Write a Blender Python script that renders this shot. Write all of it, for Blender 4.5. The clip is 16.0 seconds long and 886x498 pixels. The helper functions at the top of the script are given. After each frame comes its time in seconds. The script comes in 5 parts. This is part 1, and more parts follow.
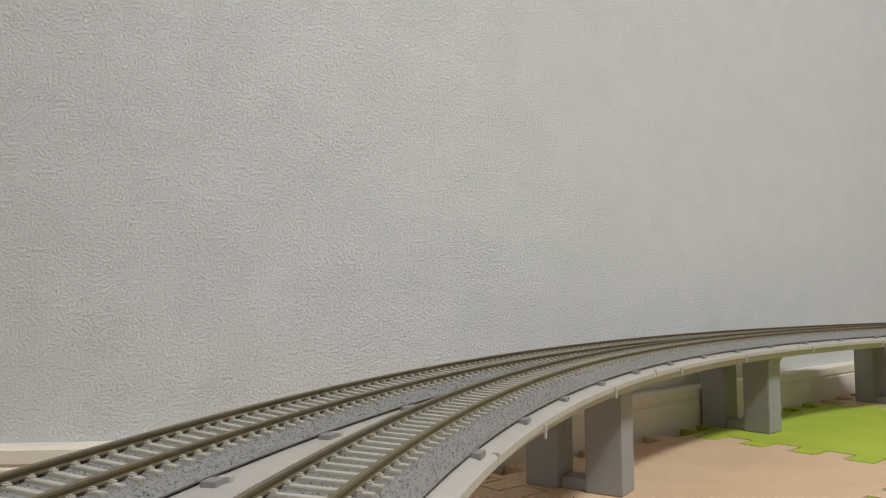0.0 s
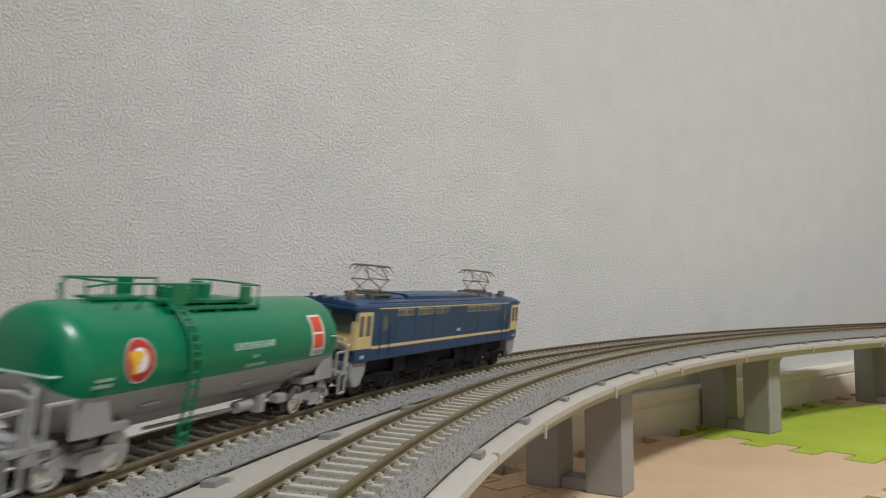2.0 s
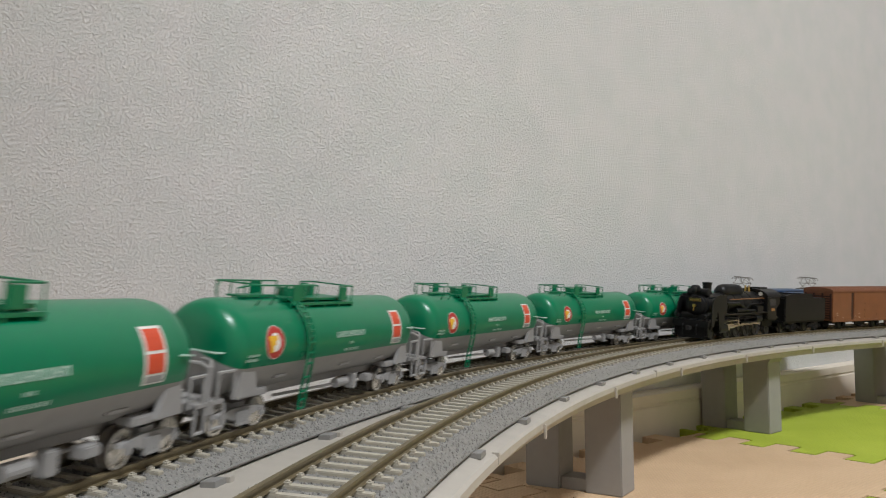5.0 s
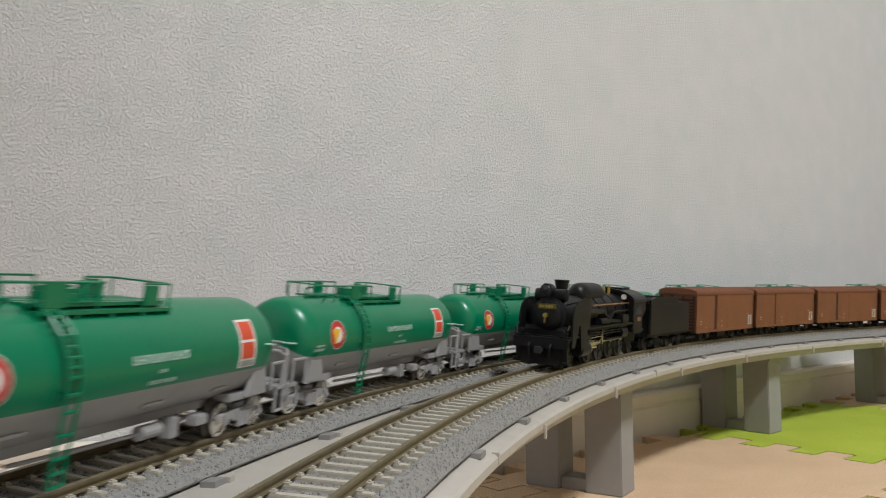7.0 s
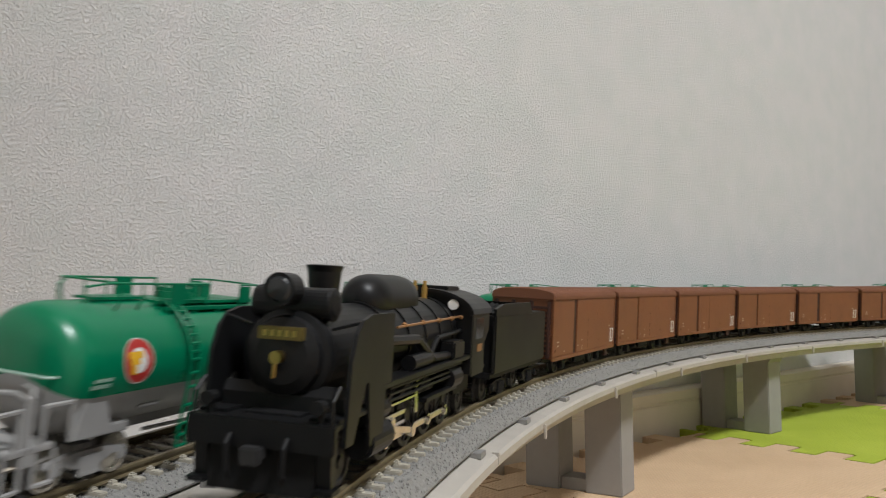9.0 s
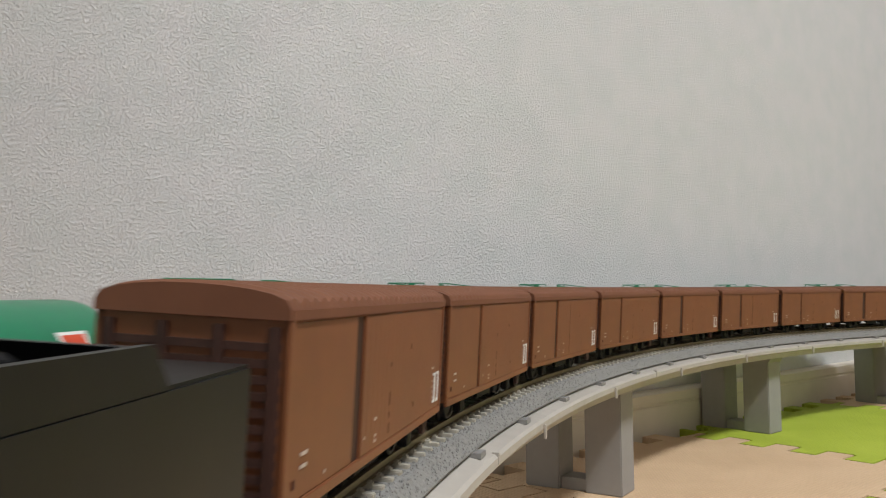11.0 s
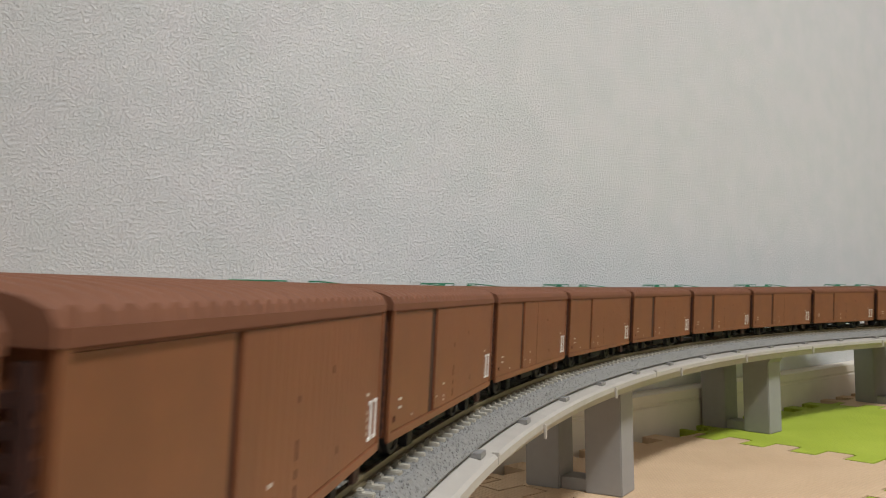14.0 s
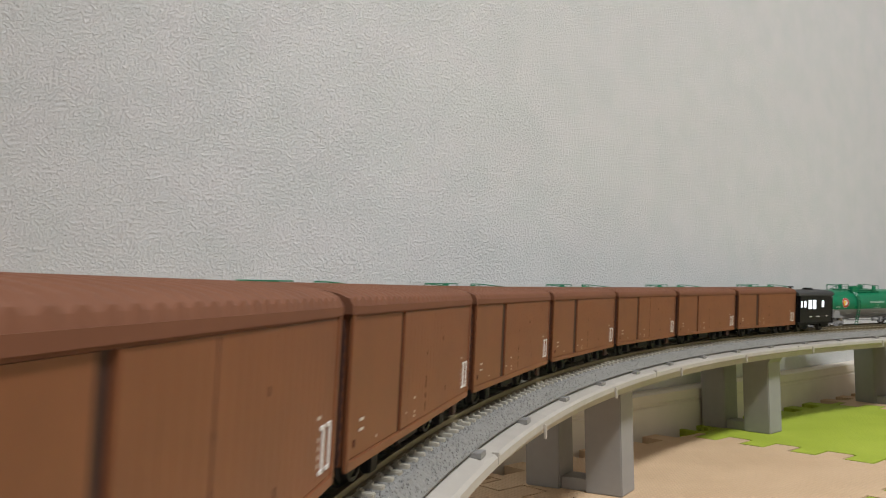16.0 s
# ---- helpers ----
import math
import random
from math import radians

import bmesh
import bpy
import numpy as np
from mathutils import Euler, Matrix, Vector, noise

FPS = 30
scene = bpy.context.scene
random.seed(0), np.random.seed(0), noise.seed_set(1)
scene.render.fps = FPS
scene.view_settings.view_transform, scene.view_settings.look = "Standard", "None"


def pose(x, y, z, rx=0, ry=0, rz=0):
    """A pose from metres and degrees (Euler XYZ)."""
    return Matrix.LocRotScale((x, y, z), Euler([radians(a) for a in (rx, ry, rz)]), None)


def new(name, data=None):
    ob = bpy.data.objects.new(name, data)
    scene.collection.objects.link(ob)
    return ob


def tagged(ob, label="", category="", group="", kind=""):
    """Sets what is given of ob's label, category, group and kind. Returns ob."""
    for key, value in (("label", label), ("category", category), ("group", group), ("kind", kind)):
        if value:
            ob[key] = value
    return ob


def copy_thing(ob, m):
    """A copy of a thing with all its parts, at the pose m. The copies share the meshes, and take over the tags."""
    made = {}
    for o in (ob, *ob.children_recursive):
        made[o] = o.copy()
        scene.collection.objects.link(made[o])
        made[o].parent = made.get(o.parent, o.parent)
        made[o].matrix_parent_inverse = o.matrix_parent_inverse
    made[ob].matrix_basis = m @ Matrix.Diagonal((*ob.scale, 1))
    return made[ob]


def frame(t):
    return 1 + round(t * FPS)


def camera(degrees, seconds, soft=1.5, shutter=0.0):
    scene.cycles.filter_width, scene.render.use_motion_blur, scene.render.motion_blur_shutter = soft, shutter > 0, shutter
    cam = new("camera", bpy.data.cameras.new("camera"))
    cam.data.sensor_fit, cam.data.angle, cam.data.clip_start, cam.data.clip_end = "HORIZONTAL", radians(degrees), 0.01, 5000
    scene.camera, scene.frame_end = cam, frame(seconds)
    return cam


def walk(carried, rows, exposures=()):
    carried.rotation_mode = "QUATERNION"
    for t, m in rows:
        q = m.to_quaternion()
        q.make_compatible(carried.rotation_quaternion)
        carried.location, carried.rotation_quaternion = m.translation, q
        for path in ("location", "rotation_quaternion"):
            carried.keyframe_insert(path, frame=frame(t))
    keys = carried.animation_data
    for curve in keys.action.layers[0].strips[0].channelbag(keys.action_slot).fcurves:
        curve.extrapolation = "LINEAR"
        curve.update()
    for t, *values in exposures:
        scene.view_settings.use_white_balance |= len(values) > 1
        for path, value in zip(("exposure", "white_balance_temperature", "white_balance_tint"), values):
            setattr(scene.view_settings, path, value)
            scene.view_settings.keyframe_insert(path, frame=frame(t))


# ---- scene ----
K = 16.5 / 9.0            # the layout is drawn on a 9-unit gauge; K turns it into the true 16.5 mm gauge
U = 0.001 * K             # one drawing unit in metres

# ---- camera ----
EYE_H = 74.71 * U
cam = camera(58.49, 16.0, 1.1, 0.45)
CAM_POSE = Matrix.Translation((0, 0, EYE_H)) @ pose(0, 0, 0, 90 + 3.1464, 0, 0) @ pose(0, 0, 0, 0, 0, -0.5464)
walk(cam, [(0.0, CAM_POSE), (16.0, CAM_POSE)],
     [(0.0, 0.05), (1.5, 0.07), (3.5, 0.11), (7.0, 0.15), (9.0, 0.17), (12.5, 0.21), (16.0, 0.19)])

# ---- world and light: an evening room with a round ceiling lamp ----
world = bpy.data.worlds.new("world")
scene.world = world
world.use_nodes = True
world.node_tree.nodes["Background"].inputs[0].default_value = (0.9, 0.95, 1.0, 1)
world.node_tree.nodes["Background"].inputs[1].default_value = 0.02
LAMP_AT = (0.98, -0.76, 2.28)
lamp_data = bpy.data.lights.new("ceiling_lamp_light", "AREA")
lamp_data.shape, lamp_data.size, lamp_data.energy = "DISK", 0.5, 66
lamp_data.color = (0.95, 0.98, 1.02)
lamp_light = new("ceiling_lamp_light", lamp_data)
lamp_light.matrix_world = Matrix.Translation(LAMP_AT)


# ---- materials ----
def nodes_of(name):
    m = bpy.data.materials.new(name)
    m.use_nodes = True
    return m, m.node_tree.nodes, m.node_tree.links, m.node_tree.nodes["Principled BSDF"]


def paint(name, col, rough=0.5, metal=0.0, vary=0.12, scale=400.0, bump=0.0, bump_scale=1500.0, dirt=None, spec=0.5, per_object=0.0):
    """A surface with a fine and a coarse variation of tone, wear in the gloss and a little relief."""
    m, n, l, b = nodes_of(name)
    tc = n.new("ShaderNodeTexCoord")
    a = n.new("ShaderNodeTexNoise")
    a.inputs["Scale"].default_value, a.inputs["Detail"].default_value = scale, 5
    c = n.new("ShaderNodeTexNoise")
    c.inputs["Scale"].default_value, c.inputs["Detail"].default_value = scale * 0.13, 3
    l.new(tc.outputs["Object"], a.inputs["Vector"])
    l.new(tc.outputs["Object"], c.inputs["Vector"])
    add = n.new("ShaderNodeMath")
    add.operation = "ADD"
    l.new(a.outputs["Fac"], add.inputs[0])
    l.new(c.outputs["Fac"], add.inputs[1])
    last = add.outputs[0]
    if per_object:
        oi = n.new("ShaderNodeObjectInfo")
        mu = n.new("ShaderNodeMath")
        mu.operation = "MULTIPLY_ADD"
        l.new(oi.outputs["Random"], mu.inputs[0])
        mu.inputs[1].default_value = per_object
        l.new(last, mu.inputs[2])
        last = mu.outputs[0]
    ramp = n.new("ShaderNodeMapRange")
    ramp.inputs["From Min"].default_value, ramp.inputs["From Max"].default_value = 0.6, 1.4 + per_object
    l.new(last, ramp.inputs["Value"])
    mix = n.new("ShaderNodeMix")
    mix.data_type = "RGBA"
    lo = dirt or tuple(v * (1 - vary) for v in col)
    hi = tuple(min(1, v * (1 + vary)) for v in col)
    mix.inputs["A"].default_value, mix.inputs["B"].default_value = (*lo, 1), (*hi, 1)
    l.new(ramp.outputs[0], mix.inputs["Factor"])
    l.new(mix.outputs["Result"], b.inputs["Base Color"])
    rr = n.new("ShaderNodeMapRange")
    rr.inputs["To Min"].default_value, rr.inputs["To Max"].default_value = max(0.02, rough - 0.1), min(1, rough + 0.1)
    l.new(c.outputs["Fac"], rr.inputs["Value"])
    l.new(rr.outputs[0], b.inputs["Roughness"])
    b.inputs["Metallic"].default_value = metal
    b.inputs["Specular IOR Level"].default_value = spec
    if bump:
        bn = n.new("ShaderNodeTexNoise")
        bn.inputs["Scale"].default_value, bn.inputs["Detail"].default_value = bump_scale, 3
        l.new(tc.outputs["Object"], bn.inputs["Vector"])
        bp = n.new("ShaderNodeBump")
        bp.inputs["Strength"].default_value, bp.inputs["Distance"].default_value = bump, 0.0004
        l.new(bn.outputs["Fac"], bp.inputs["Height"])
        l.new(bp.outputs[0], b.inputs["Normal"])
    return m


def wallpaper():
    m, n, l, b = nodes_of("embossed_wallpaper")
    tc = n.new("ShaderNodeTexCoord")
    turn = n.new("ShaderNodeMapping")
    turn.inputs["Rotation"].default_value = (0, 0, radians(52))
    l.new(tc.outputs["UV"], turn.inputs["Vector"])
    mp = n.new("ShaderNodeMapping")
    mp.inputs["Scale"].default_value = (1.0, 6.0, 1.0)
    l.new(turn.outputs[0], mp.inputs["Vector"])
    fine = n.new("ShaderNodeTexNoise")
    fine.inputs["Scale"].default_value, fine.inputs["Detail"].default_value, fine.inputs["Roughness"].default_value = 520, 4, 0.66
    l.new(tc.outputs["UV"], fine.inputs["Vector"])
    scratch = n.new("ShaderNodeTexNoise")
    scratch.inputs["Scale"].default_value, scratch.inputs["Detail"].default_value = 120, 3
    scratch.inputs["Distortion"].default_value = 0.3
    l.new(mp.outputs[0], scratch.inputs["Vector"])
    # scratches and pits gather in patches
    patch = n.new("ShaderNodeTexNoise")
    patch.inputs["Scale"].default_value, patch.inputs["Detail"].default_value = 21, 4
    l.new(tc.outputs["UV"], patch.inputs["Vector"])
    pr = n.new("ShaderNodeMapRange")
    pr.inputs["From Min"].default_value, pr.inputs["From Max"].default_value = 0.42, 0.66
    pr.inputs["To Min"].default_value, pr.inputs["To Max"].default_value = 0.78, 1.0
    l.new(patch.outputs["Fac"], pr.inputs["Value"])
    sr = n.new("ShaderNodeMapRange")
    sr.inputs["From Min"].default_value, sr.inputs["From Max"].default_value = 0.64, 0.76
    l.new(scratch.outputs["Fac"], sr.inputs["Value"])
    mu = n.new("ShaderNodeMath")
    mu.operation = "MULTIPLY"
    l.new(sr.outputs[0], mu.inputs[0])
    l.new(pr.outputs[0], mu.inputs[1])
    fr = n.new("ShaderNodeMapRange")
    fr.inputs["From Min"].default_value, fr.inputs["From Max"].default_value = 0.46, 0.72
    fr.inputs["To Max"].default_value = 0.9
    l.new(fine.outputs["Fac"], fr.inputs["Value"])
    mf = n.new("ShaderNodeMath")
    mf.operation = "MULTIPLY_ADD"
    l.new(fr.outputs[0], mf.inputs[0])
    l.new(pr.outputs[0], mf.inputs[1])
    l.new(mu.outputs[0], mf.inputs[2])
    bp = n.new("ShaderNodeBump")
    bp.inputs["Strength"].default_value, bp.inputs["Distance"].default_value = 0.8, 0.0012
    l.new(mf.outputs[0], bp.inputs["Height"])
    l.new(bp.outputs[0], b.inputs["Normal"])
    blot = n.new("ShaderNodeTexNoise")
    blot.inputs["Scale"].default_value, blot.inputs["Detail"].default_value = 26, 4
    l.new(tc.outputs["UV"], blot.inputs["Vector"])
    br = n.new("ShaderNodeMapRange")
    br.inputs["From Min"].default_value, br.inputs["From Max"].default_value = 0.35, 0.65
    l.new(blot.outputs["Fac"], br.inputs["Value"])
    mix = n.new("ShaderNodeMix")
    mix.data_type = "RGBA"
    mix.inputs["A"].default_value, mix.inputs["B"].default_value = (0.655, 0.668, 0.658, 1), (0.70, 0.692, 0.69, 1)
    l.new(br.outputs[0], mix.inputs["Factor"])
    l.new(mix.outputs["Result"], b.inputs["Base Color"])
    b.inputs["Roughness"].default_value = 0.62
    b.inputs["Specular IOR Level"].default_value = 0.3
    return m


def foam(name, lo, hi):
    """Foam mat with an embossed weave."""
    m, n, l, b = nodes_of(name)
    tc = n.new("ShaderNodeTexCoord")
    mp = n.new("ShaderNodeMapping")
    mp.inputs["Rotation"].default_value = (0, 0, radians(-40))
    l.new(tc.outputs["Object"], mp.inputs["Vector"])
    w1 = n.new("ShaderNodeTexWave")
    w1.inputs["Scale"].default_value, w1.inputs["Distortion"].default_value = 100, 0.6
    w2 = n.new("ShaderNodeTexWave")
    w2.bands_direction = "Y"
    w2.inputs["Scale"].default_value, w2.inputs["Distortion"].default_value = 100, 0.6
    l.new(mp.outputs[0], w1.inputs["Vector"])
    l.new(mp.outputs[0], w2.inputs["Vector"])
    mu = n.new("ShaderNodeMath")
    mu.operation = "MULTIPLY"
    l.new(w1.outputs["Fac"], mu.inputs[0])
    l.new(w2.outputs["Fac"], mu.inputs[1])
    bp = n.new("ShaderNodeBump")
    bp.inputs["Strength"].default_value, bp.inputs["Distance"].default_value = 0.6, 0.0012
    l.new(mu.outputs[0], bp.inputs["Height"])
    l.new(bp.outputs[0], b.inputs["Normal"])
    no = n.new("ShaderNodeTexNoise")
    no.inputs["Scale"].default_value, no.inputs["Detail"].default_value = 18, 6
    l.new(tc.outputs["Object"], no.inputs["Vector"])
    # weave height goes into the colour too, painting shade into its hollows
    ad = n.new("ShaderNodeMath")
    ad.operation = "MULTIPLY_ADD"
    l.new(mu.outputs[0], ad.inputs[0])
    ad.inputs[1].default_value = 0.3
    l.new(no.outputs["Fac"], ad.inputs[2])
    mr = n.new("ShaderNodeMapRange")
    mr.inputs["From Min"].default_value, mr.inputs["From Max"].default_value = 0.35, 1.0
    l.new(ad.outputs[0], mr.inputs["Value"])
    mix = n.new("ShaderNodeMix")
    mix.data_type = "RGBA"
    mix.inputs["A"].default_value, mix.inputs["B"].default_value = (*lo, 1), (*hi, 1)
    l.new(mr.outputs[0], mix.inputs["Factor"])
    l.new(mix.outputs["Result"], b.inputs["Base Color"])
    b.inputs["Roughness"].default_value = 0.75
    return m


def stones(name, cols, scale):
    """Grey ballast: each grain in a tone of its own."""
    m, n, l, b = nodes_of(name)
    tc = n.new("ShaderNodeTexCoord")
    vo = n.new("ShaderNodeTexVoronoi")
    vo.inputs["Scale"].default_value = scale
    l.new(tc.outputs["Object"], vo.inputs["Vector"])
    ge = n.new("ShaderNodeNewGeometry")
    sep = n.new("ShaderNodeSeparateColor")
    l.new(vo.outputs["Color"], sep.inputs[0])
    mx = n.new("ShaderNodeMath")
    mx.operation = "MULTIPLY_ADD"
    l.new(ge.outputs["Random Per Island"], mx.inputs[0])
    mx.inputs[1].default_value = 0.6
    hf = n.new("ShaderNodeMath")
    hf.operation = "MULTIPLY"
    hf.inputs[1].default_value = 0.5
    l.new(sep.outputs[0], hf.inputs[0])
    l.new(hf.outputs[0], mx.inputs[2])
    cr = n.new("ShaderNodeValToRGB")
    el = cr.color_ramp.elements
    el[0].position, el[0].color = 0.1, (*cols[0], 1)
    el[1].position, el[1].color = 0.95, (*cols[2], 1)
    e = el.new(0.35)
    e.color = (*cols[1], 1)
    l.new(mx.outputs[0], cr.inputs[0])
    l.new(cr.outputs[0], b.inputs["Base Color"])
    bp = n.new("ShaderNodeBump")
    bp.inputs["Strength"].default_value, bp.inputs["Distance"].default_value = 0.7, 0.0006
    bp.invert = True
    l.new(vo.outputs["Distance"], bp.inputs["Height"])
    l.new(bp.outputs[0], b.inputs["Normal"])
    b.inputs["Roughness"].default_value = 0.8
    return m


def glow(name, col, power):
    m, n, l, b = nodes_of(name)
    b.inputs["Base Color"].default_value = (*col, 1)
    b.inputs["Emission Color"].default_value = (*col, 1)
    b.inputs["Emission Strength"].default_value = power
    return m


MAT_WALL = wallpaper()
MAT_SKIRT = paint("skirting_vinyl", (0.72, 0.655, 0.56), 0.45, vary=0.05, scale=60)
MAT_CEIL = paint("ceiling_paper", (0.78, 0.77, 0.74), 0.9, vary=0.04, scale=30)
MAT_FLOOR = paint("floor_boards", (0.34, 0.24, 0.15), 0.45, vary=0.25, scale=40)
MAT_BEIGE = foam("beige_foam", (0.61, 0.425, 0.26), (0.73, 0.53, 0.34))
MAT_GREEN = foam("lime_foam", (0.36, 0.45, 0.035), (0.46, 0.55, 0.06))
MAT_DECK = paint("viaduct_grey_plastic", (0.43, 0.40, 0.355), 0.5, vary=0.09, scale=120, bump=0.05)
MAT_PIER = paint("pier_grey_plastic", (0.29, 0.28, 0.268), 0.55, vary=0.06, scale=120, bump=0.08)
MAT_BALLAST = stones("ballast_bed", ((0.14, 0.137, 0.128), (0.205, 0.20, 0.188), (0.25, 0.245, 0.228)), 1000)
MAT_GRAIN = stones("ballast_grain", ((0.12, 0.117, 0.11), (0.205, 0.20, 0.188), (0.27, 0.264, 0.246)), 1400)
MAT_SLEEPER = paint("sleeper_plastic", (0.41, 0.38, 0.315), 0.6, vary=0.1, scale=500, per_object=0.3)
MAT_RAIL = paint("browned_rail", (0.175, 0.14, 0.08), 0.45, metal=0.35, vary=0.2, scale=300)
MAT_BLUE = paint("loco_blue", (0.015, 0.049, 0.118), 0.38, vary=0.1, scale=300)
MAT_CREAM = paint("loco_cream", (0.60, 0.46, 0.24), 0.42, vary=0.06, scale=300)
MAT_BLACK = paint("black_plastic", (0.008, 0.008, 0.0085), 0.6, vary=0.3, scale=300, spec=0.2)
MAT_SOOT = paint("satin_black", (0.0062, 0.0064, 0.007), 0.42, vary=0.3, scale=200, spec=0.28)
MAT_UNDER = paint("dark_grey_plastic", (0.02, 0.02, 0.021), 0.6, vary=0.2, scale=300)
MAT_GREENCAR = paint("tank_green", (0.0, 0.165, 0.075), 0.3, vary=0.06, scale=150)
MAT_GREYCAR = paint("tank_grey", (0.30, 0.295, 0.29), 0.42, vary=0.08, scale=200)
MAT_STEEL = paint("bright_steel", (0.74, 0.71, 0.66), 0.2, metal=1.0, vary=0.08, scale=400)
MAT_TREAD = paint("worn_tread", (0.16, 0.145, 0.13), 0.35, metal=0.8, vary=0.2, scale=400)
MAT_BRASS = paint("brass", (0.62, 0.42, 0.14), 0.3, metal=1.0, vary=0.08, scale=400)
MAT_COPPER = paint("copper_pipe", (0.42, 0.22, 0.10), 0.4, metal=0.7, vary=0.1, scale=400)
MAT_PANTO = paint("pantograph_metal", (0.23, 0.21, 0.18), 0.4, metal=0.7, vary=0.1, scale=400)
MAT_GLASS = paint("window_smoke", (0.018, 0.02, 0.022), 0.12, vary=0.1, scale=300)
MAT_CABGLASS = paint("cab_window", (0.10, 0.10, 0.095), 0.12, vary=0.1, scale=300)
MAT_WHITE = paint("white_print", (0.72, 0.72, 0.69), 0.5, vary=0.04, scale=300)
MAT_PALE = paint("pale_print", (0.42, 0.58, 0.50), 0.5, vary=0.06, scale=300)
MAT_RED = paint("orange_red_print", (0.62, 0.075, 0.03), 0.45, vary=0.05, scale=300)
MAT_DKRED = paint("logo_red", (0.42, 0.03, 0.025), 0.45, vary=0.05, scale=300)
MAT_YELLOW = paint("logo_yellow", (0.75, 0.42, 0.03), 0.45, vary=0.05, scale=300)
MAT_BROWN = paint("wagon_brown", (0.215, 0.078, 0.030), 0.5, vary=0.12, scale=90, dirt=(0.165, 0.060, 0.025))
MAT_ROOFBROWN = paint("wagon_roof_brown", (0.17, 0.070, 0.038), 0.7, vary=0.12, scale=90, spec=0.25)
MAT_LATCH = paint("rusty_latch", (0.085, 0.028, 0.015), 0.65, vary=0.3, scale=300)
MAT_STENCIL = paint("worn_white_stencil", (0.52, 0.44, 0.37), 0.6, vary=0.2, scale=400)
# darker than the body brown: shade strip in the door slot, end ribs, steps
MAT_DKBROWN = paint("dark_brown", (0.045, 0.016, 0.010), 0.65, vary=0.25, scale=300)
MAT_PLATE = paint("number_plate", (0.16, 0.12, 0.035), 0.4, metal=0.5, vary=0.1, scale=300)
MAT_LIT = glow("lit_window", (0.85, 0.92, 1.0), 0.9)
MAT_SHADE = glow("lamp_diffuser", (1.0, 0.97, 0.92), 3.0)


# ---- mesh helpers (drawing units) ----
def part(name, bm, material, parent, label="", smooth=False, kind=""):
    me = bpy.data.meshes.new(name)
    bmesh.ops.scale(bm, vec=(U, U, U), verts=bm.verts)
    bm.normal_update()
    bm.to_mesh(me)
    bm.free()
    me.materials.append(material)
    if smooth:
        me.polygons.foreach_set("use_smooth", [True] * len(me.polygons))
    ob = new(name, me)
    ob.parent = parent
    return tagged(ob, label, kind=kind)


def raw(name, verts, faces, material, parent=None, smooth=False, unit=U):
    me = bpy.data.meshes.new(name)
    me.from_pydata([tuple(c * unit for c in v) for v in verts], [], faces)
    me.update()
    me.materials.append(material)
    if smooth:
        me.polygons.foreach_set("use_smooth", [True] * len(me.polygons))
    ob = new(name, me)
    ob.parent = parent
    return ob


def box(bm, x0, x1, y0, y1, z0, z1, bevel=0.0):
    r = bmesh.ops.create_cube(bm, size=1.0)
    vs = r["verts"]
    for v in vs:
        v.co = ((x0 + x1) / 2 + v.co.x * (x1 - x0), (y0 + y1) / 2 + v.co.y * (y1 - y0), (z0 + z1) / 2 + v.co.z * (z1 - z0))
    if bevel:
        es = list({e for v in vs for e in v.link_edges})
        bmesh.ops.bevel(bm, geom=es, offset=bevel, segments=2, affect="EDGES", clamp_overlap=True)
    return bm


def rod(bm, p0, p1, r, seg=8, r2=None):
    p0, p1 = Vector(p0), Vector(p1)
    d = p1 - p0
    m = Matrix.Translation((p0 + p1) / 2) @ d.to_track_quat("Z", "Y").to_matrix().to_4x4()
    bmesh.ops.create_cone(bm, cap_ends=True, segments=seg, radius1=r, radius2=r if r2 is None else r2, depth=d.length, matrix=m)
    return bm


def pipe(bm, pts, r, seg=6):
    for a, b in zip(pts, pts[1:]):
        rod(bm, a, b, r, seg)
    for p in pts[1:-1]:
        bmesh.ops.create_icosphere(bm, subdivisions=1, radius=r * 1.02, matrix=Matrix.Translation(p))
    return bm


def turned(bm, prof, seg=32, axis="x", at=(0, 0, 0)):
    """A solid of revolution: prof is a row of (along, radius)."""
    rings = []
    for a, r in prof:
        ring = []
        for k in range(seg):
            t = 2 * math.pi * k / seg
            c, s = r * math.cos(t), r * math.sin(t)
            co = (a, c, s) if axis == "x" else ((c, a, s) if axis == "y" else (c, s, a))
            ring.append(bm.verts.new(Vector(at) + Vector(co)))
        rings.append(ring)
    for p, q in zip(rings, rings[1:]):
        for k in range(seg):
            bm.faces.new((p[k], p[(k + 1) % seg], q[(k + 1) % seg], q[k]))
    for ring, (a, r) in ((rings[0], prof[0]), (rings[-1], prof[-1])):
        if r > 1e-4:
            bm.faces.new(ring)
    bmesh.ops.recalc_face_normals(bm, faces=bm.faces)
    return bm


def slab(bm, outline, y0, y1):
    """An outline in x, z made thick from y0 to y1."""
    a = [bm.verts.new((x, y0, z)) for x, z in outline]
    b = [bm.verts.new((x, y1, z)) for x, z in outline]
    n = len(outline)
    bm.faces.new(a), bm.faces.new(b)
    for i in range(n):
        bm.faces.new((a[i], a[(i + 1) % n], b[(i + 1) % n], b[i]))
    bmesh.ops.recalc_face_normals(bm, faces=bm.faces)
    return bm


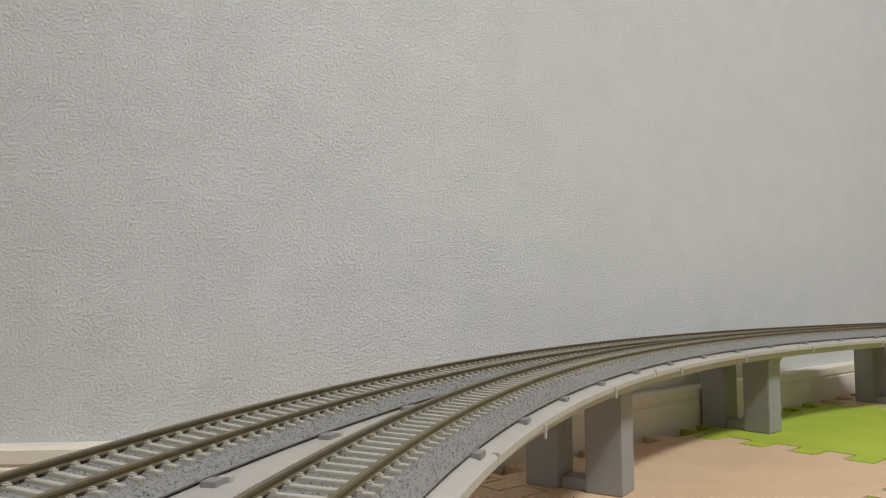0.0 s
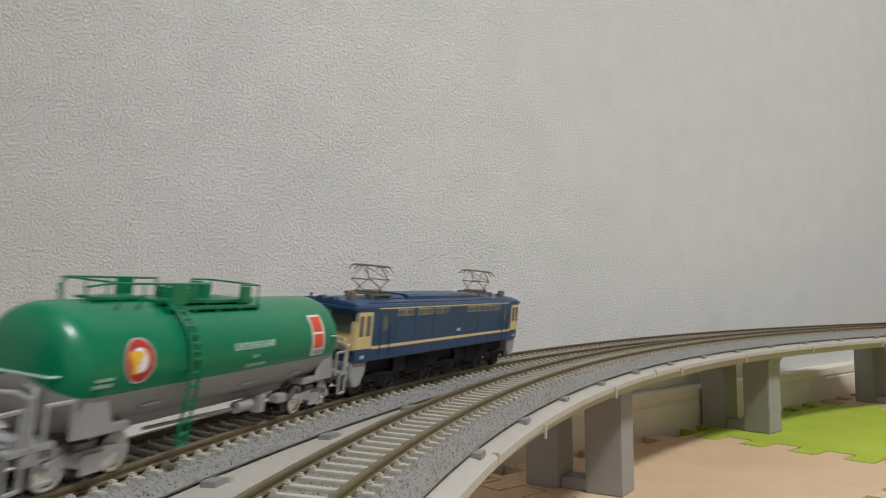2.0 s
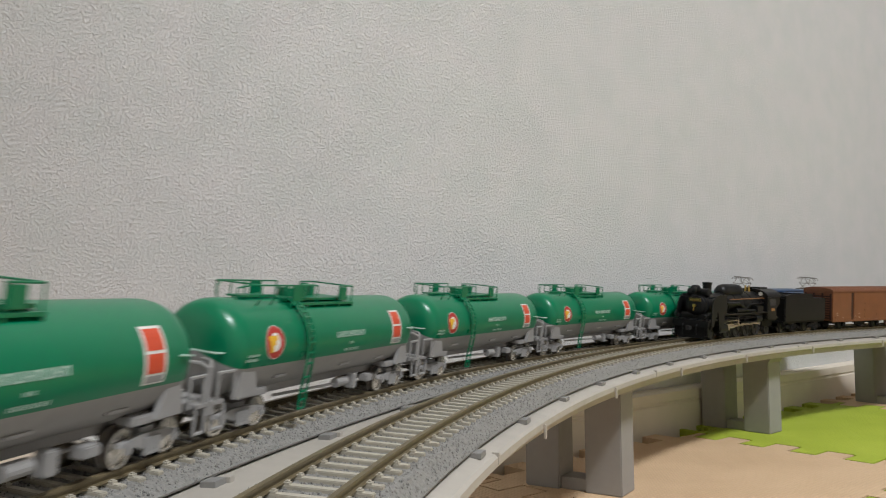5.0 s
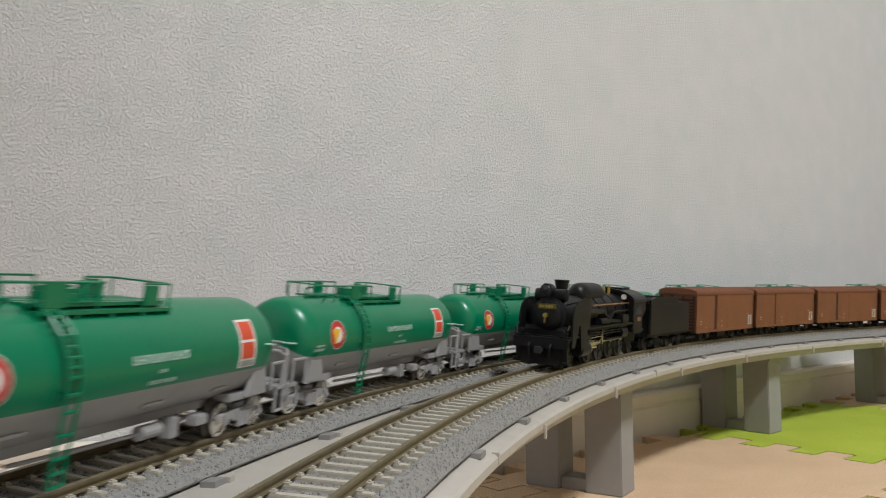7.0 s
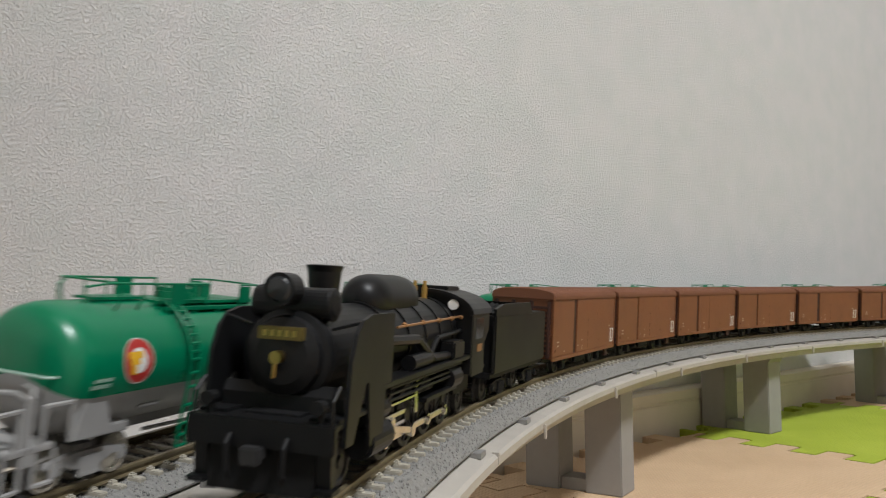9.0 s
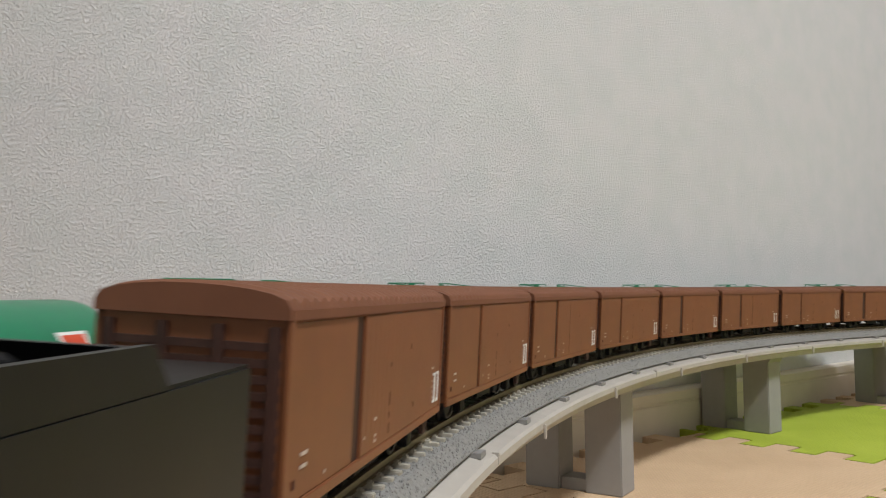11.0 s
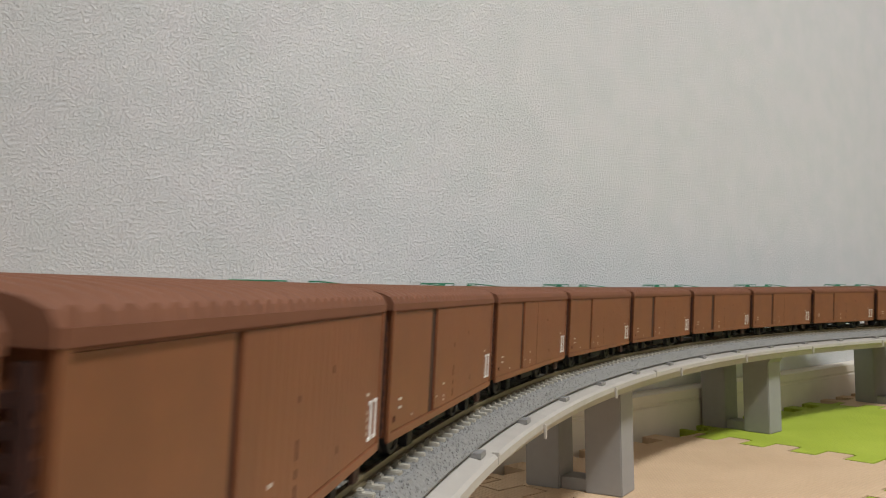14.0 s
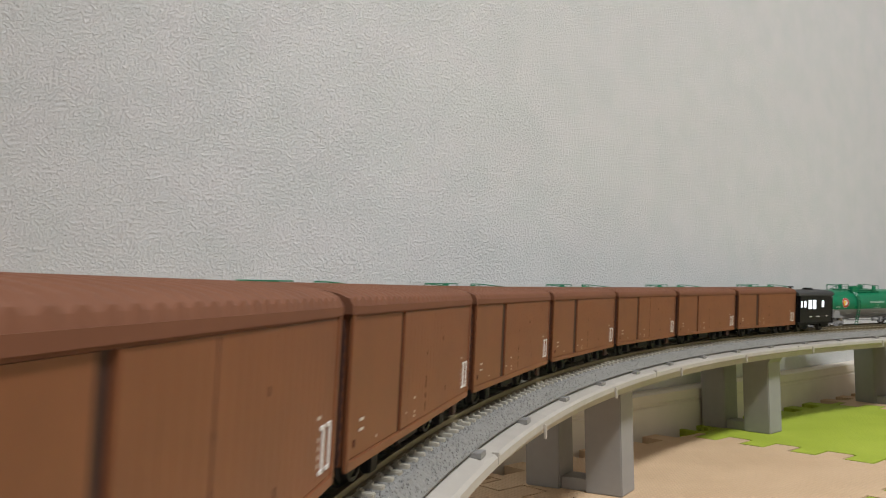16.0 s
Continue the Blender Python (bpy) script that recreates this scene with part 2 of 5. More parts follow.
def extrude_section(bm, section, x0, x1):
    """A closed section in y, z drawn along x."""
    a = [bm.verts.new((x0, y, z)) for y, z in section]
    b = [bm.verts.new((x1, y, z)) for y, z in section]
    n = len(section)
    bm.faces.new(a), bm.faces.new(b)
    for i in range(n):
        bm.faces.new((a[i], a[(i + 1) % n], b[(i + 1) % n], b[i]))
    bmesh.ops.recalc_face_normals(bm, faces=bm.faces)
    return bm


def empty(name, label, category, group=""):
    return tagged(new(name), label, category, group)


def B():
    return bmesh.new()


# ---- the two tracks: near-circular, lightly banked ----
NEAR = dict(cx=550.31, cy=-17.68, r=578.29, cant=0.0619, z=52.1)
FAR = dict(cx=546.63, cy=-39.30, r=615.24, cant=0.1178, z=51.5)


def radius_at(tr, th):
    """Radius from the near track's centre; the far track swings out again once it has passed the bend."""
    if tr is NEAR:
        return NEAR["r"]
    dx, dy = FAR["cx"] - NEAR["cx"], FAR["cy"] - NEAR["cy"]
    ux, uy = math.cos(th), math.sin(th)
    p = ux * dx + uy * dy
    rc = p + math.sqrt(p * p - dx * dx - dy * dy + FAR["r"] ** 2)
    deg = math.degrees(th) % 360
    k = 0.0
    if deg < 114:
        k = min(1.0, (114 - deg) / 22)
    elif deg > 195:
        k = min(1.0, (deg - 195) / 30)
    k = k * k * (3 - 2 * k)
    return rc * (1 - k) + (NEAR["r"] + 38) * k


def track_point(tr, th, off=0.0, z=0.0):
    """A point of the track by the angle about the near track's centre: off to the outside, z above the rail heads, both square to the bank."""
    r = radius_at(tr, th)
    e = 1e-3
    dr = (radius_at(tr, th + e) - radius_at(tr, th - e)) / (2 * e)
    c, s = math.cos(th), math.sin(th)
    tx, ty = dr * c - r * s, dr * s + r * c
    n = math.hypot(tx, ty)
    ox, oy = ty / n, -tx / n
    a = tr["cant"]
    o, h = off * math.cos(a) - z * math.sin(a), off * math.sin(a) + z * math.cos(a)
    return (NEAR["cx"] + r * c + ox * o, NEAR["cy"] + r * s + oy * o, tr["z"] + h)


def build_table(tr):
    """Arc length along the track against the angle, zero where the drawn circle has it."""
    ths = np.radians(np.linspace(-30.0, 400.0, 4301))
    pts = np.array([track_point(tr, t)[:2] for t in ths])
    seg = np.hypot(*np.diff(pts, axis=0).T)
    arc = np.concatenate([[0], np.cumsum(seg)])
    th0 = math.radians(150)
    x, y, _ = track_point(tr, th0)
    own = math.atan2(y - tr["cy"], x - tr["cx"])
    s0 = 1500 - own * tr["r"]
    i0 = np.interp(th0, ths, arc)
    return ths[::-1], (s0 - (arc - i0))[::-1]


TABLES = {id(NEAR): build_table(NEAR), id(FAR): build_table(FAR)}


def angle_at(tr, s):
    ths, ss = TABLES[id(tr)]
    return float(np.interp(s, ss, ths))


def ride(tr, s, half, forward=1):
    """The pose of a vehicle whose wheels stand half before and behind s; forward -1 runs it the other way round."""
    a, b = Vector(track_point(tr, angle_at(tr, s + half * forward))), Vector(track_point(tr, angle_at(tr, s - half * forward)))
    x = (a - b).normalized()
    up = Vector((0, 0, 1))
    y = up.cross(x).normalized()
    bank = tr["cant"] * forward
    m = Matrix((x, y, x.cross(y))).transposed().to_4x4() @ Matrix.Rotation(bank, 4, "X")
    return Matrix.Translation((a + b) / 2 * U) @ m


def sweep(section, tr, th0, th1, n, closed=True, base=None):
    """Vertices and faces of a section of (off, z) drawn along a track; with base, z is level and counts from the rail level."""
    verts, faces = [], []
    m = len(section)
    for i in range(n + 1):
        th = th0 + (th1 - th0) * i / n
        for off, z in section:
            if base is None:
                verts.append(track_point(tr, th, off, z))
            else:
                x, y, _ = track_point(tr, th, off, 0)
                verts.append((x, y, base + z))
    for i in range(n):
        for k in range(m if closed else m - 1):
            a, b = i * m + k, i * m + (k + 1) % m
            faces.append((a, a + m, b + m, b))
    if closed and abs(abs(th1 - th0) - 2 * math.pi) > 1e-6:
        faces.append(tuple(range(m)))
        faces.append(tuple(range(n * m, n * m + m))[::-1])
    return verts, faces


# ---- the room ----
CORNER = Vector((-51.5, 289.0))
WALL_DIR = Vector((0.7641, 0.6451))
WALL_IN = Vector((0.6451, -0.7641))


def wall_line(inset=0.0, left=-700.0, right=2500.0):
    """The papered wall in plan: a flat stretch, a wide soft bend, and the long stretch behind the viaduct."""
    pts = [Vector((left, 289.0 - inset))]
    rad, tl = 300.0, 109.4
    c = Vector((CORNER.x - tl, 289.0 + rad))
    a1 = math.atan2(WALL_IN.y, WALL_IN.x)
    for i in range(25):
        a = -math.pi / 2 + (a1 + math.pi / 2) * i / 24
        pts.append(c + (rad + inset) * Vector((math.cos(a), math.sin(a))))
    pts.append(CORNER + WALL_DIR * right + WALL_IN * inset)
    return pts


def build_wall():
    line, back = wall_line(), wall_line(-60)
    hi, lo = 2400 / K, -10 / K
    verts, faces, n = [], [], len(line)
    for p in line:
        verts += [(p.x, p.y, lo), (p.x, p.y, hi)]
    for p in back:
        verts += [(p.x, p.y, lo), (p.x, p.y, hi)]
    run = [0.0]
    for a, b in zip(line, line[1:]):
        run.append(run[-1] + (b - a).length * U)
    uv = []
    for i in range(n - 1):
        faces.append((2 * i, 2 * i + 2, 2 * i + 3, 2 * i + 1))
        uv += [(run[i], lo * U), (run[i + 1], lo * U), (run[i + 1], hi * U), (run[i], hi * U)]
    for i in range(n - 1):
        o = 2 * n + 2 * i
        faces.append((o, o + 1, o + 3, o + 2))
        uv += [(0, 0)] * 4
    for i in (0, n - 1):
        faces.append((2 * i, 2 * i + 1, 2 * n + 2 * i + 1, 2 * n + 2 * i))
        uv += [(0, 0)] * 4
    ob = raw("wall_north", verts, faces, MAT_WALL)
    layer = ob.data.uv_layers.new(name="UVMap")
    layer.data.foreach_set("uv", [c for p in uv for c in p])
    for i in range(n - 1):
        ob.data.polygons[i].use_smooth = True
    tagged(ob, "pale grey wall with embossed plaster-pattern wallpaper", "wall", kind="structure")


def along_wall(name, section, material, label):
    """A moulding along the wall: section of (inset, z)."""
    rows = [wall_line(i) for i, _ in section]
    verts, faces, m, n = [], [], len(section), len(rows[0])
    for k in range(n):
        for (i, z), row in zip(section, rows):
            verts.append((row[k].x, row[k].y, z))
    for k in range(n - 1):
        for j in range(m):
            a, b = k * m + j, k * m + (j + 1) % m
            faces.append((a, b, b + m, a + m))
    faces += [tuple(range(m))[::-1], tuple(range((n - 1) * m, n * m))]
    ob = raw(name, verts, faces, material)
    return tagged(ob, label, "skirting board", kind="structure")


def plain_box(name, x0, x1, y0, y1, z0, z1, material, label, category):
    bm = box(B(), x0 / U, x1 / U, y0 / U, y1 / U, z0 / U, z1 / U)
    ob = part(name, bm, material, None, label)
    return tagged(ob, category=category, kind="structure")


build_wall()
along_wall("baseboard", [(0.1, -5), (6.2, -5), (6.2, 13.6), (5.4, 14.3), (5.4, 15.1), (6.2, 15.7), (6.2, 20.3), (4.6, 21.6), (0.1, 22)],
           MAT_SKIRT, "beige vinyl skirting board with a narrow groove")
plain_box("floor", -1.45, 4.7, -3.3, 3.6, -0.11, -0.010, MAT_FLOOR, "brown wooden floor under foam mats", "floor")
# ceiling and three more walls, out of view, added to bounce the lamp's light
plain_box("ceiling", -1.45, 4.7, -3.3, 3.6, 2.402, 2.5, MAT_CEIL, "unseen plain white ceiling that bounces light", "ceiling")
plain_box("bounce_wall_south", -1.45, 4.7, -3.4, -3.3, -0.11, 2.4, MAT_CEIL, "unseen plain pale wall that bounces light", "wall")
plain_box("bounce_wall_west", -1.55, -1.45, -3.3, 3.6, -0.11, 2.4, MAT_CEIL, "unseen plain pale wall that bounces light", "wall")
plain_box("bounce_wall_east", 3.35, 3.45, -3.3, 3.6, -0.11, 2.4, MAT_CEIL, "unseen plain pale wall that bounces light", "wall")

lamp = empty("ceiling_lamp", "round white ceiling lamp with a glowing diffuser", "ceiling lamp")
lamp.location = LAMP_AT
part("diffuser", turned(B(), [(8, 160), (22, 165), (40, 158), (52, 130), (60, 60), (62, 0.001)], 48, "z"), MAT_SHADE, lamp, smooth=True)
part("mount", turned(B(), [(58, 40), (66, 40)], 24, "z"), MAT_CEIL, lamp)


# ---- foam mats ----
ORIGIN = Vector((271.0, 561.0))


def uv_point(u, v):
    p = ORIGIN + WALL_DIR * u + WALL_IN * v
    return p.x, p.y


def mat_tile(u0, u1, v0, v1, material, label, amp=6.4, period=24.7, gap=0.6):
    """A square foam mat with interlocking square teeth on its four sides."""
    bm = B()

    def piece(a0, a1, b0, b1):
        co = [(a0, b0), (a1, b0), (a1, b1), (a0, b1)]
        top = [bm.verts.new((*uv_point(*p), 0.0)) for p in co]
        low = [bm.verts.new((*uv_point(*p), -10 / K)) for p in co]
        bm.faces.new(top), bm.faces.new(low[::-1])
        for i in range(4):
            bm.faces.new((top[i], low[i], low[(i + 1) % 4], top[(i + 1) % 4]))

    piece(u0 + amp + gap, u1 - amp - gap, v0 + amp + gap, v1 - amp - gap)
    half = period / 2
    for lo, hi, phase, level, out, along in ((v0, v1, 23.5, u0, -1, False), (v0, v1, 23.5, u1, 1, False), (u0, u1, -6.0, v0, -1, True), (u0, u1, -6.0, v1, 1, True)):
        k = math.ceil((lo + amp - phase) / half) - 1
        while phase + k * half < hi - amp:
            a0, a1 = max(phase + k * half, lo + amp + gap), min(phase + (k + 1) * half, hi - amp - gap)
            if (k % 2 == 0) == (out < 0) and a1 - a0 > 1:
                inner, outer = level - out * (amp + gap), level + out * (amp - gap)
                b0, b1 = min(inner, outer), max(inner, outer)
                if along:
                    piece(a0 + gap, a1 - gap, b0, b1)
                else:
                    piece(b0, b1, a0 + gap, a1 - gap)
            k += 1
    bmesh.ops.recalc_face_normals(bm, faces=bm.faces)
    ob = part("foam_mat", bm, material, None)
    return tagged(ob, label, "foam mat", "jigsaw mats on the floor")


BEIGE, LIME = "beige jigsaw foam mat with a woven emboss", "lime green jigsaw foam mat with a woven emboss"
for u0, u1, a, b in ((-510, -352, 0, 0), (-352, -202, 0, 1), (-202, -36, 1, 0), (-36, 130, 0, 1), (130, 292, 1, 0)):
    mat_tile(u0, u1, 12.0, 137, MAT_GREEN if a else MAT_BEIGE, LIME if a else BEIGE)
    mat_tile(u0, u1, 137, 297, MAT_GREEN if b else MAT_BEIGE, LIME if b else BEIGE)


# ---- viaduct ----
RAIL_Z = 51.5
TAU = 2 * math.pi
viaduct = tagged(new("viaduct"), "light grey plastic double-track model viaduct deck", "viaduct", kind="structure")


def deck_mesh():
    """The deck: its inner edge follows the near track, its outer edge the far one."""
    n = 480
    verts, faces = [], []
    prof_in = [(-9.0, -5.4), (-12.9, -6.3), (-13.5, -6.9), (-13.5, -8.4), (-12.0, -8.9), (-10.4, -9.2), (-10.0, -11.6), (-4.0, -11.9)]
    prof_out = [(4.0, -11.9), (10.0, -11.6), (10.4, -9.2), (12.9, -8.6), (12.9, -6.5), (11, -5.4)]
    m = len(prof_in) + len(prof_out)
    for i in range(n):
        th = TAU * i / n
        for o, z in prof_in:
            x, y, _ = track_point(NEAR, th, o)
            verts.append((x, y, RAIL_Z + z))
        edge = max(radius_at(FAR, th) + 11.2, NEAR["r"] + 30) - NEAR["r"]
        for o, z in prof_out:
            x, y, _ = track_point(NEAR, th, edge - 12.9 + o)
            verts.append((x, y, RAIL_Z + z))
    for i in range(n):
        j = (i + 1) % n
        for k in range(m):
            a, b = i * m + k, i * m + (k + 1) % m
            c, d = j * m + (k + 1) % m, j * m + k
            faces.append((a, d, c, b))
    return raw("deck", verts, faces, MAT_DECK, viaduct)


deck = deck_mesh()


def block_at(name, tr, s, o0, o1, z0, z1, half, material, parent, bevel=0.15):
    """A small block on the deck at arc s, spanning offsets o0 to o1."""
    th = angle_at(tr, s)
    x, y, _ = track_point(tr, th)
    ob = part(name, box(B(), o0, o1, -half, half, z0, z1, bevel), material, parent)
    r = math.atan2(y - NEAR["cy"], x - NEAR["cx"])
    ob.matrix_local = Matrix.Translation((x * U, y * U, RAIL_Z * U)) @ Matrix.Rotation(r, 4, "Z")
    return ob


MAT_TAB = paint("clip_grey_plastic", (0.24, 0.235, 0.225), 0.5, vary=0.06, scale=200)
for i in range(-7, 12):
    s = -113.5 + 38.6 * i
    block_at("clip", NEAR, s, -12.0, -9.2, -5.9, -4.9, 1.9, MAT_TAB, viaduct, 0.08)
    if i < 6:
        block_at("clip", FAR, -187.5 + 40.3 * (i - 1), -13.4, -10.9, -5.7, -4.5, 1.7, MAT_TAB, viaduct, 0.08)
        block_at("clip", FAR, -185.0 + 40.3 * (i - 1), -13.9, -11.6, -5.7, -4.5, 0.7, MAT_DECK, viaduct, 0.08)
for i in range(-4, 8):
    block_at("drip_tab", NEAR, -29.2 + 76.0 * i, -14.1, -13.45, -10.6, -7.3, 0.5, MAT_DECK, viaduct, 0.1)
for i in range(-3, 4):
    # joints between deck sections, a raised lip each
    block_at("joint_cover", NEAR, 15.5 + 165.0 * i + 3, -13.65, -12.2, -8.2, -6.0, 0.5, MAT_DECK, viaduct, 0.1)


def pier_at(th):
    pier = tagged(new("viaduct_pier"), "grey plastic twin-column viaduct pier standing on foam mat", "pier", "piers under the viaduct")
    for o0, o1 in ((-2.6, 11.6), (22.2, 36.2)):
        c, w = (o0 + o1) / 2, 7.1
        bm = B()
        box(bm, c - w, c + w, -6.6, 6.6, 0.05, 40.2, 0.4)
        # flared head
        r = bmesh.ops.create_cube(bm, size=1.0)
        for v in r["verts"]:
            up = v.co.z > 0
            v.co = (c + v.co.x * 2 * (w + (2.4 if up else -0.05)), v.co.y * 2 * 6.55, 38.3 + v.co.z * 3.6)
        part("column", bm, MAT_PIER, pier)
    part("tie_beam", box(B(), 11.0, 25.6, -5.0, 5.0, 0.05, 4.6, 0.3), MAT_PIER, pier)
    pier.matrix_world = Matrix.Translation((NEAR["cx"] * U, NEAR["cy"] * U, 0)) @ Matrix.Rotation(th, 4, "Z") @ Matrix.Translation((NEAR["r"] * U, 0, 0))
    return pier


for i in range(22):
    pier_at(math.radians((116.2 if i == 0 else 115.0 + 16.0 * i)))


# ---- track ----
PITCH = 4.19


def sleeper_data():
    bm = B()
    box(bm, -0.68, 0.68, -7.5, 7.5, -2.6, -1.42, 0.12)
    for y in (-4.75, 4.75):
        box(bm, -0.55, 0.55, y - 1.25, y + 1.25, -1.5, -1.15)
        for c in (-0.85, 0.85):
            box(bm, -0.32, 0.32, y + c - 0.2, y + c + 0.2, -1.2, -0.95)
    bmesh.ops.scale(bm, vec=(U, U, U), verts=bm.verts)
    me = bpy.data.meshes.new("sleeper")
    bm.to_mesh(me)
    bm.free()
    me.materials.append(MAT_SLEEPER)
    return me


SLEEPER = sleeper_data()
RAIL_SECTION = [(-0.36, 0.0), (0.36, 0.0), (0.4, -0.1), (0.4, -0.42), (0.15, -0.55), (0.15, -1.05), (0.62, -1.22), (0.62, -1.34),
                (-0.62, -1.34), (-0.62, -1.22), (-0.15, -1.05), (-0.15, -0.55), (-0.4, -0.42), (-0.4, -0.1)]


def sleeper_pose(tr, s):
    a, b = Vector(track_point(tr, angle_at(tr, s + 1))), Vector(track_point(tr, angle_at(tr, s - 1)))
    x = (a - b).normalized()
    y = Vector((0, 0, 1)).cross(x).normalized()
    m = Matrix((x, y, x.cross(y))).transposed().to_4x4() @ Matrix.Rotation(tr["cant"], 4, "X")
    return Matrix.Translation((a + b) / 2 * U) @ m


def build_track(tr, label, seed):
    rng = np.random.default_rng(seed)
    track = tagged(new("railway_track"), label, "railway track", kind="structure")
    for y in (-4.75, 4.75):
        v, f = sweep([(y + o, z) for o, z in RAIL_SECTION], tr, 0, TAU, 900)
        raw("rail", v, f, MAT_RAIL, track)
    tilt = 11.0 * math.sin(tr["cant"])
    low = -5.4 - (0.6 if tr is NEAR else 0.0)
    # the moulded bed ends in an undercut foot just clear of the deck
    bed = [(-9.6, low + tilt - 0.6), (-9.6, low + tilt + 0.35), (-10.6, low + tilt + 0.4), (-10.7, low + tilt + 0.75), (-8.5, -2.3), (-7.5, -1.95), (7.5, -1.95), (8.5, -2.3),
           (10.8, low - tilt + 0.6), (10.8, low - tilt - 0.6)]
    v, f = sweep(bed, tr, 0, TAU, 700)
    raw("ballast_bed", v, f, MAT_BALLAST, track)
    s_lo, s_hi = -345.0, 330.0
    s = s_lo
    k = 0
    while s < s_hi and k < 290:
        ob = new("sleeper", SLEEPER)
        ob.parent = track
        ob.matrix_local = sleeper_pose(tr, s + rng.uniform(-0.12, 0.12))
        s += PITCH
        k += 1
    end = s
    total = TABLES[id(tr)]
    ths = math.radians(360)
    i0 = np.interp(math.radians(0), total[0][::-1], total[1][::-1])
    i1 = np.interp(ths, total[0][::-1], total[1][::-1])
    loop = i0 - i1
    rest, faces = [], []
    s = end
    while s < s_lo + loop - PITCH * 0.5:
        ss = s if s < i0 else s - loop
        m = sleeper_pose(tr, ss)
        base = len(rest)
        for vert in SLEEPER.vertices:
            rest.append(tuple(m @ vert.co))
        for p in SLEEPER.polygons:
            faces.append(tuple(base + q for q in p.vertices))
        s += PITCH
    tagged(raw("sleeper_row", rest, faces, MAT_SLEEPER, track, unit=1.0), kind="stuff")
    # loose-looking grains on the bed where the view passes
    verts, faces = [], []
    count = 24000
    octa = np.array([(1, 0, 0), (-1, 0, 0), (0, 1, 0), (0, -1, 0), (0, 0, 1), (0, 0, -1)], float)
    tri = [(0, 2, 4), (2, 1, 4), (1, 3, 4), (3, 0, 4), (2, 0, 5), (1, 2, 5), (3, 1, 5), (0, 3, 5)]
    bo, bz = [b[0] for b in bed[3:9]], [b[1] for b in bed[3:9]]
    for i in range(count):
        sv = rng.uniform(s_lo, s_hi) if i % 3 else rng.uniform(-345, -60)
        o = rng.uniform(-10.6, 10.6)
        z = float(np.interp(o, bo, bz))
        r = rng.uniform(0.14, 0.30)
        c = np.array(track_point(tr, angle_at(tr, sv), o, z + r * 0.1))
        pts = octa * (r * rng.uniform(0.6, 1.15, (6, 1))) + rng.normal(0, 0.1 * r, (6, 3))
        a = rng.uniform(0, 6.28)
        rot = np.array([[math.cos(a), -math.sin(a), 0], [math.sin(a), math.cos(a), 0], [0, 0, 1]])
        base = len(verts)
        verts += [tuple(p) for p in pts @ rot.T + c]
        faces += [tuple(base + q for q in t) for t in tri]
    tagged(raw("ballast_grains", verts, faces, MAT_GRAIN, track), kind="stuff")
    return track


# ---- rolling stock (drawing units, x towards its travel, z from the rail heads) ----
def wheelset(name, parent, x, r, material=None, gauge=4.5, tread=None):
    """One axle with two flanged wheels."""
    bm = B()
    for sgn in (-1, 1):
        turned(bm, [(sgn * (gauge - 0.9), r + 0.5), (sgn * (gauge - 0.55), r + 0.5), (sgn * (gauge - 0.4), r), (sgn * (gauge + 0.6), r * 0.97),
                    (sgn * (gauge + 0.62), r * 0.78), (sgn * (gauge + 0.3), r * 0.74), (sgn * (gauge + 0.35), r * 0.3), (sgn * (gauge + 0.7), r * 0.26)], 24, "y", (x, 0, r))
    rod(bm, (x, -gauge, r), (x, gauge, r), 0.5)
    ws = part(name, bm, material or MAT_STEEL, parent, smooth=False)
    if not material:
        ws.data.materials.append(MAT_TREAD)
        for p in ws.data.polygons:
            c = p.center
            d = math.hypot(c.x - x * U, c.z - r * U)
            if d > r * 0.99 * U or (abs(p.normal.y) < 0.5 and d > r * 0.9 * U):
                p.material_index = 1
    return ws


def bars(bm, x, z, w, h, y0, y1):
    box(bm, x - w / 2, x + w / 2, y0, y1, z - h / 2, z + h / 2)


# ---- green tank wagon ----
TR, TZ, TL = 8.55, 14.35, 39.4       # shell radius, axis height, half length


def shell_piece(a0, a1, r=TR, half=TL, seg=28):
    """Part of the tank's shell between two angles (0 is sideways, 90 on top), with rounded ends."""
    bm = B()
    prof = [(-half, 0.02), (-half + 0.1, r * 0.45), (-half + 0.55, r * 0.72), (-half + 1.3, r * 0.87), (-half + 2.4, r * 0.955), (-half + 3.9, r * 0.993), (-half + 5.2, r),
            (half - 5.2, r), (half - 3.9, r * 0.993), (half - 2.4, r * 0.955), (half - 1.3, r * 0.87), (half - 0.55, r * 0.72), (half - 0.1, r * 0.45), (half, 0.02)]
    rows = []
    for x, rr in prof:
        rows.append([bm.verts.new((x, rr * math.cos(radians(a0 + (a1 - a0) * k / seg)), TZ + rr * math.sin(radians(a0 + (a1 - a0) * k / seg)))) for k in range(seg + 1)])
    for p, q in zip(rows, rows[1:]):
        for k in range(seg):
            bm.faces.new((p[k], p[k + 1], q[k + 1], q[k]))
    bmesh.ops.recalc_face_normals(bm, faces=bm.faces)
    return bm


def on_shell(x, ang, r=TR + 0.06, side=-1):
    return (x, side * r * math.cos(radians(ang)), TZ + r * math.sin(radians(ang)))


def shell_patch(bm, x0, x1, a0, a1, side=-1, lift=0.07, n=6):
    """A printed field lying on the shell, a shade thicker than the paint."""
    rows = []
    for k in range(n + 1):
        a = a0 + (a1 - a0) * k / n
        rows.append([bm.verts.new(on_shell(x, a, TR + lift, side)) for x in (x0, x1)])
    for p, q in zip(rows, rows[1:]):
        bm.faces.new((p[0], p[1], q[1], q[0]))
    return bm


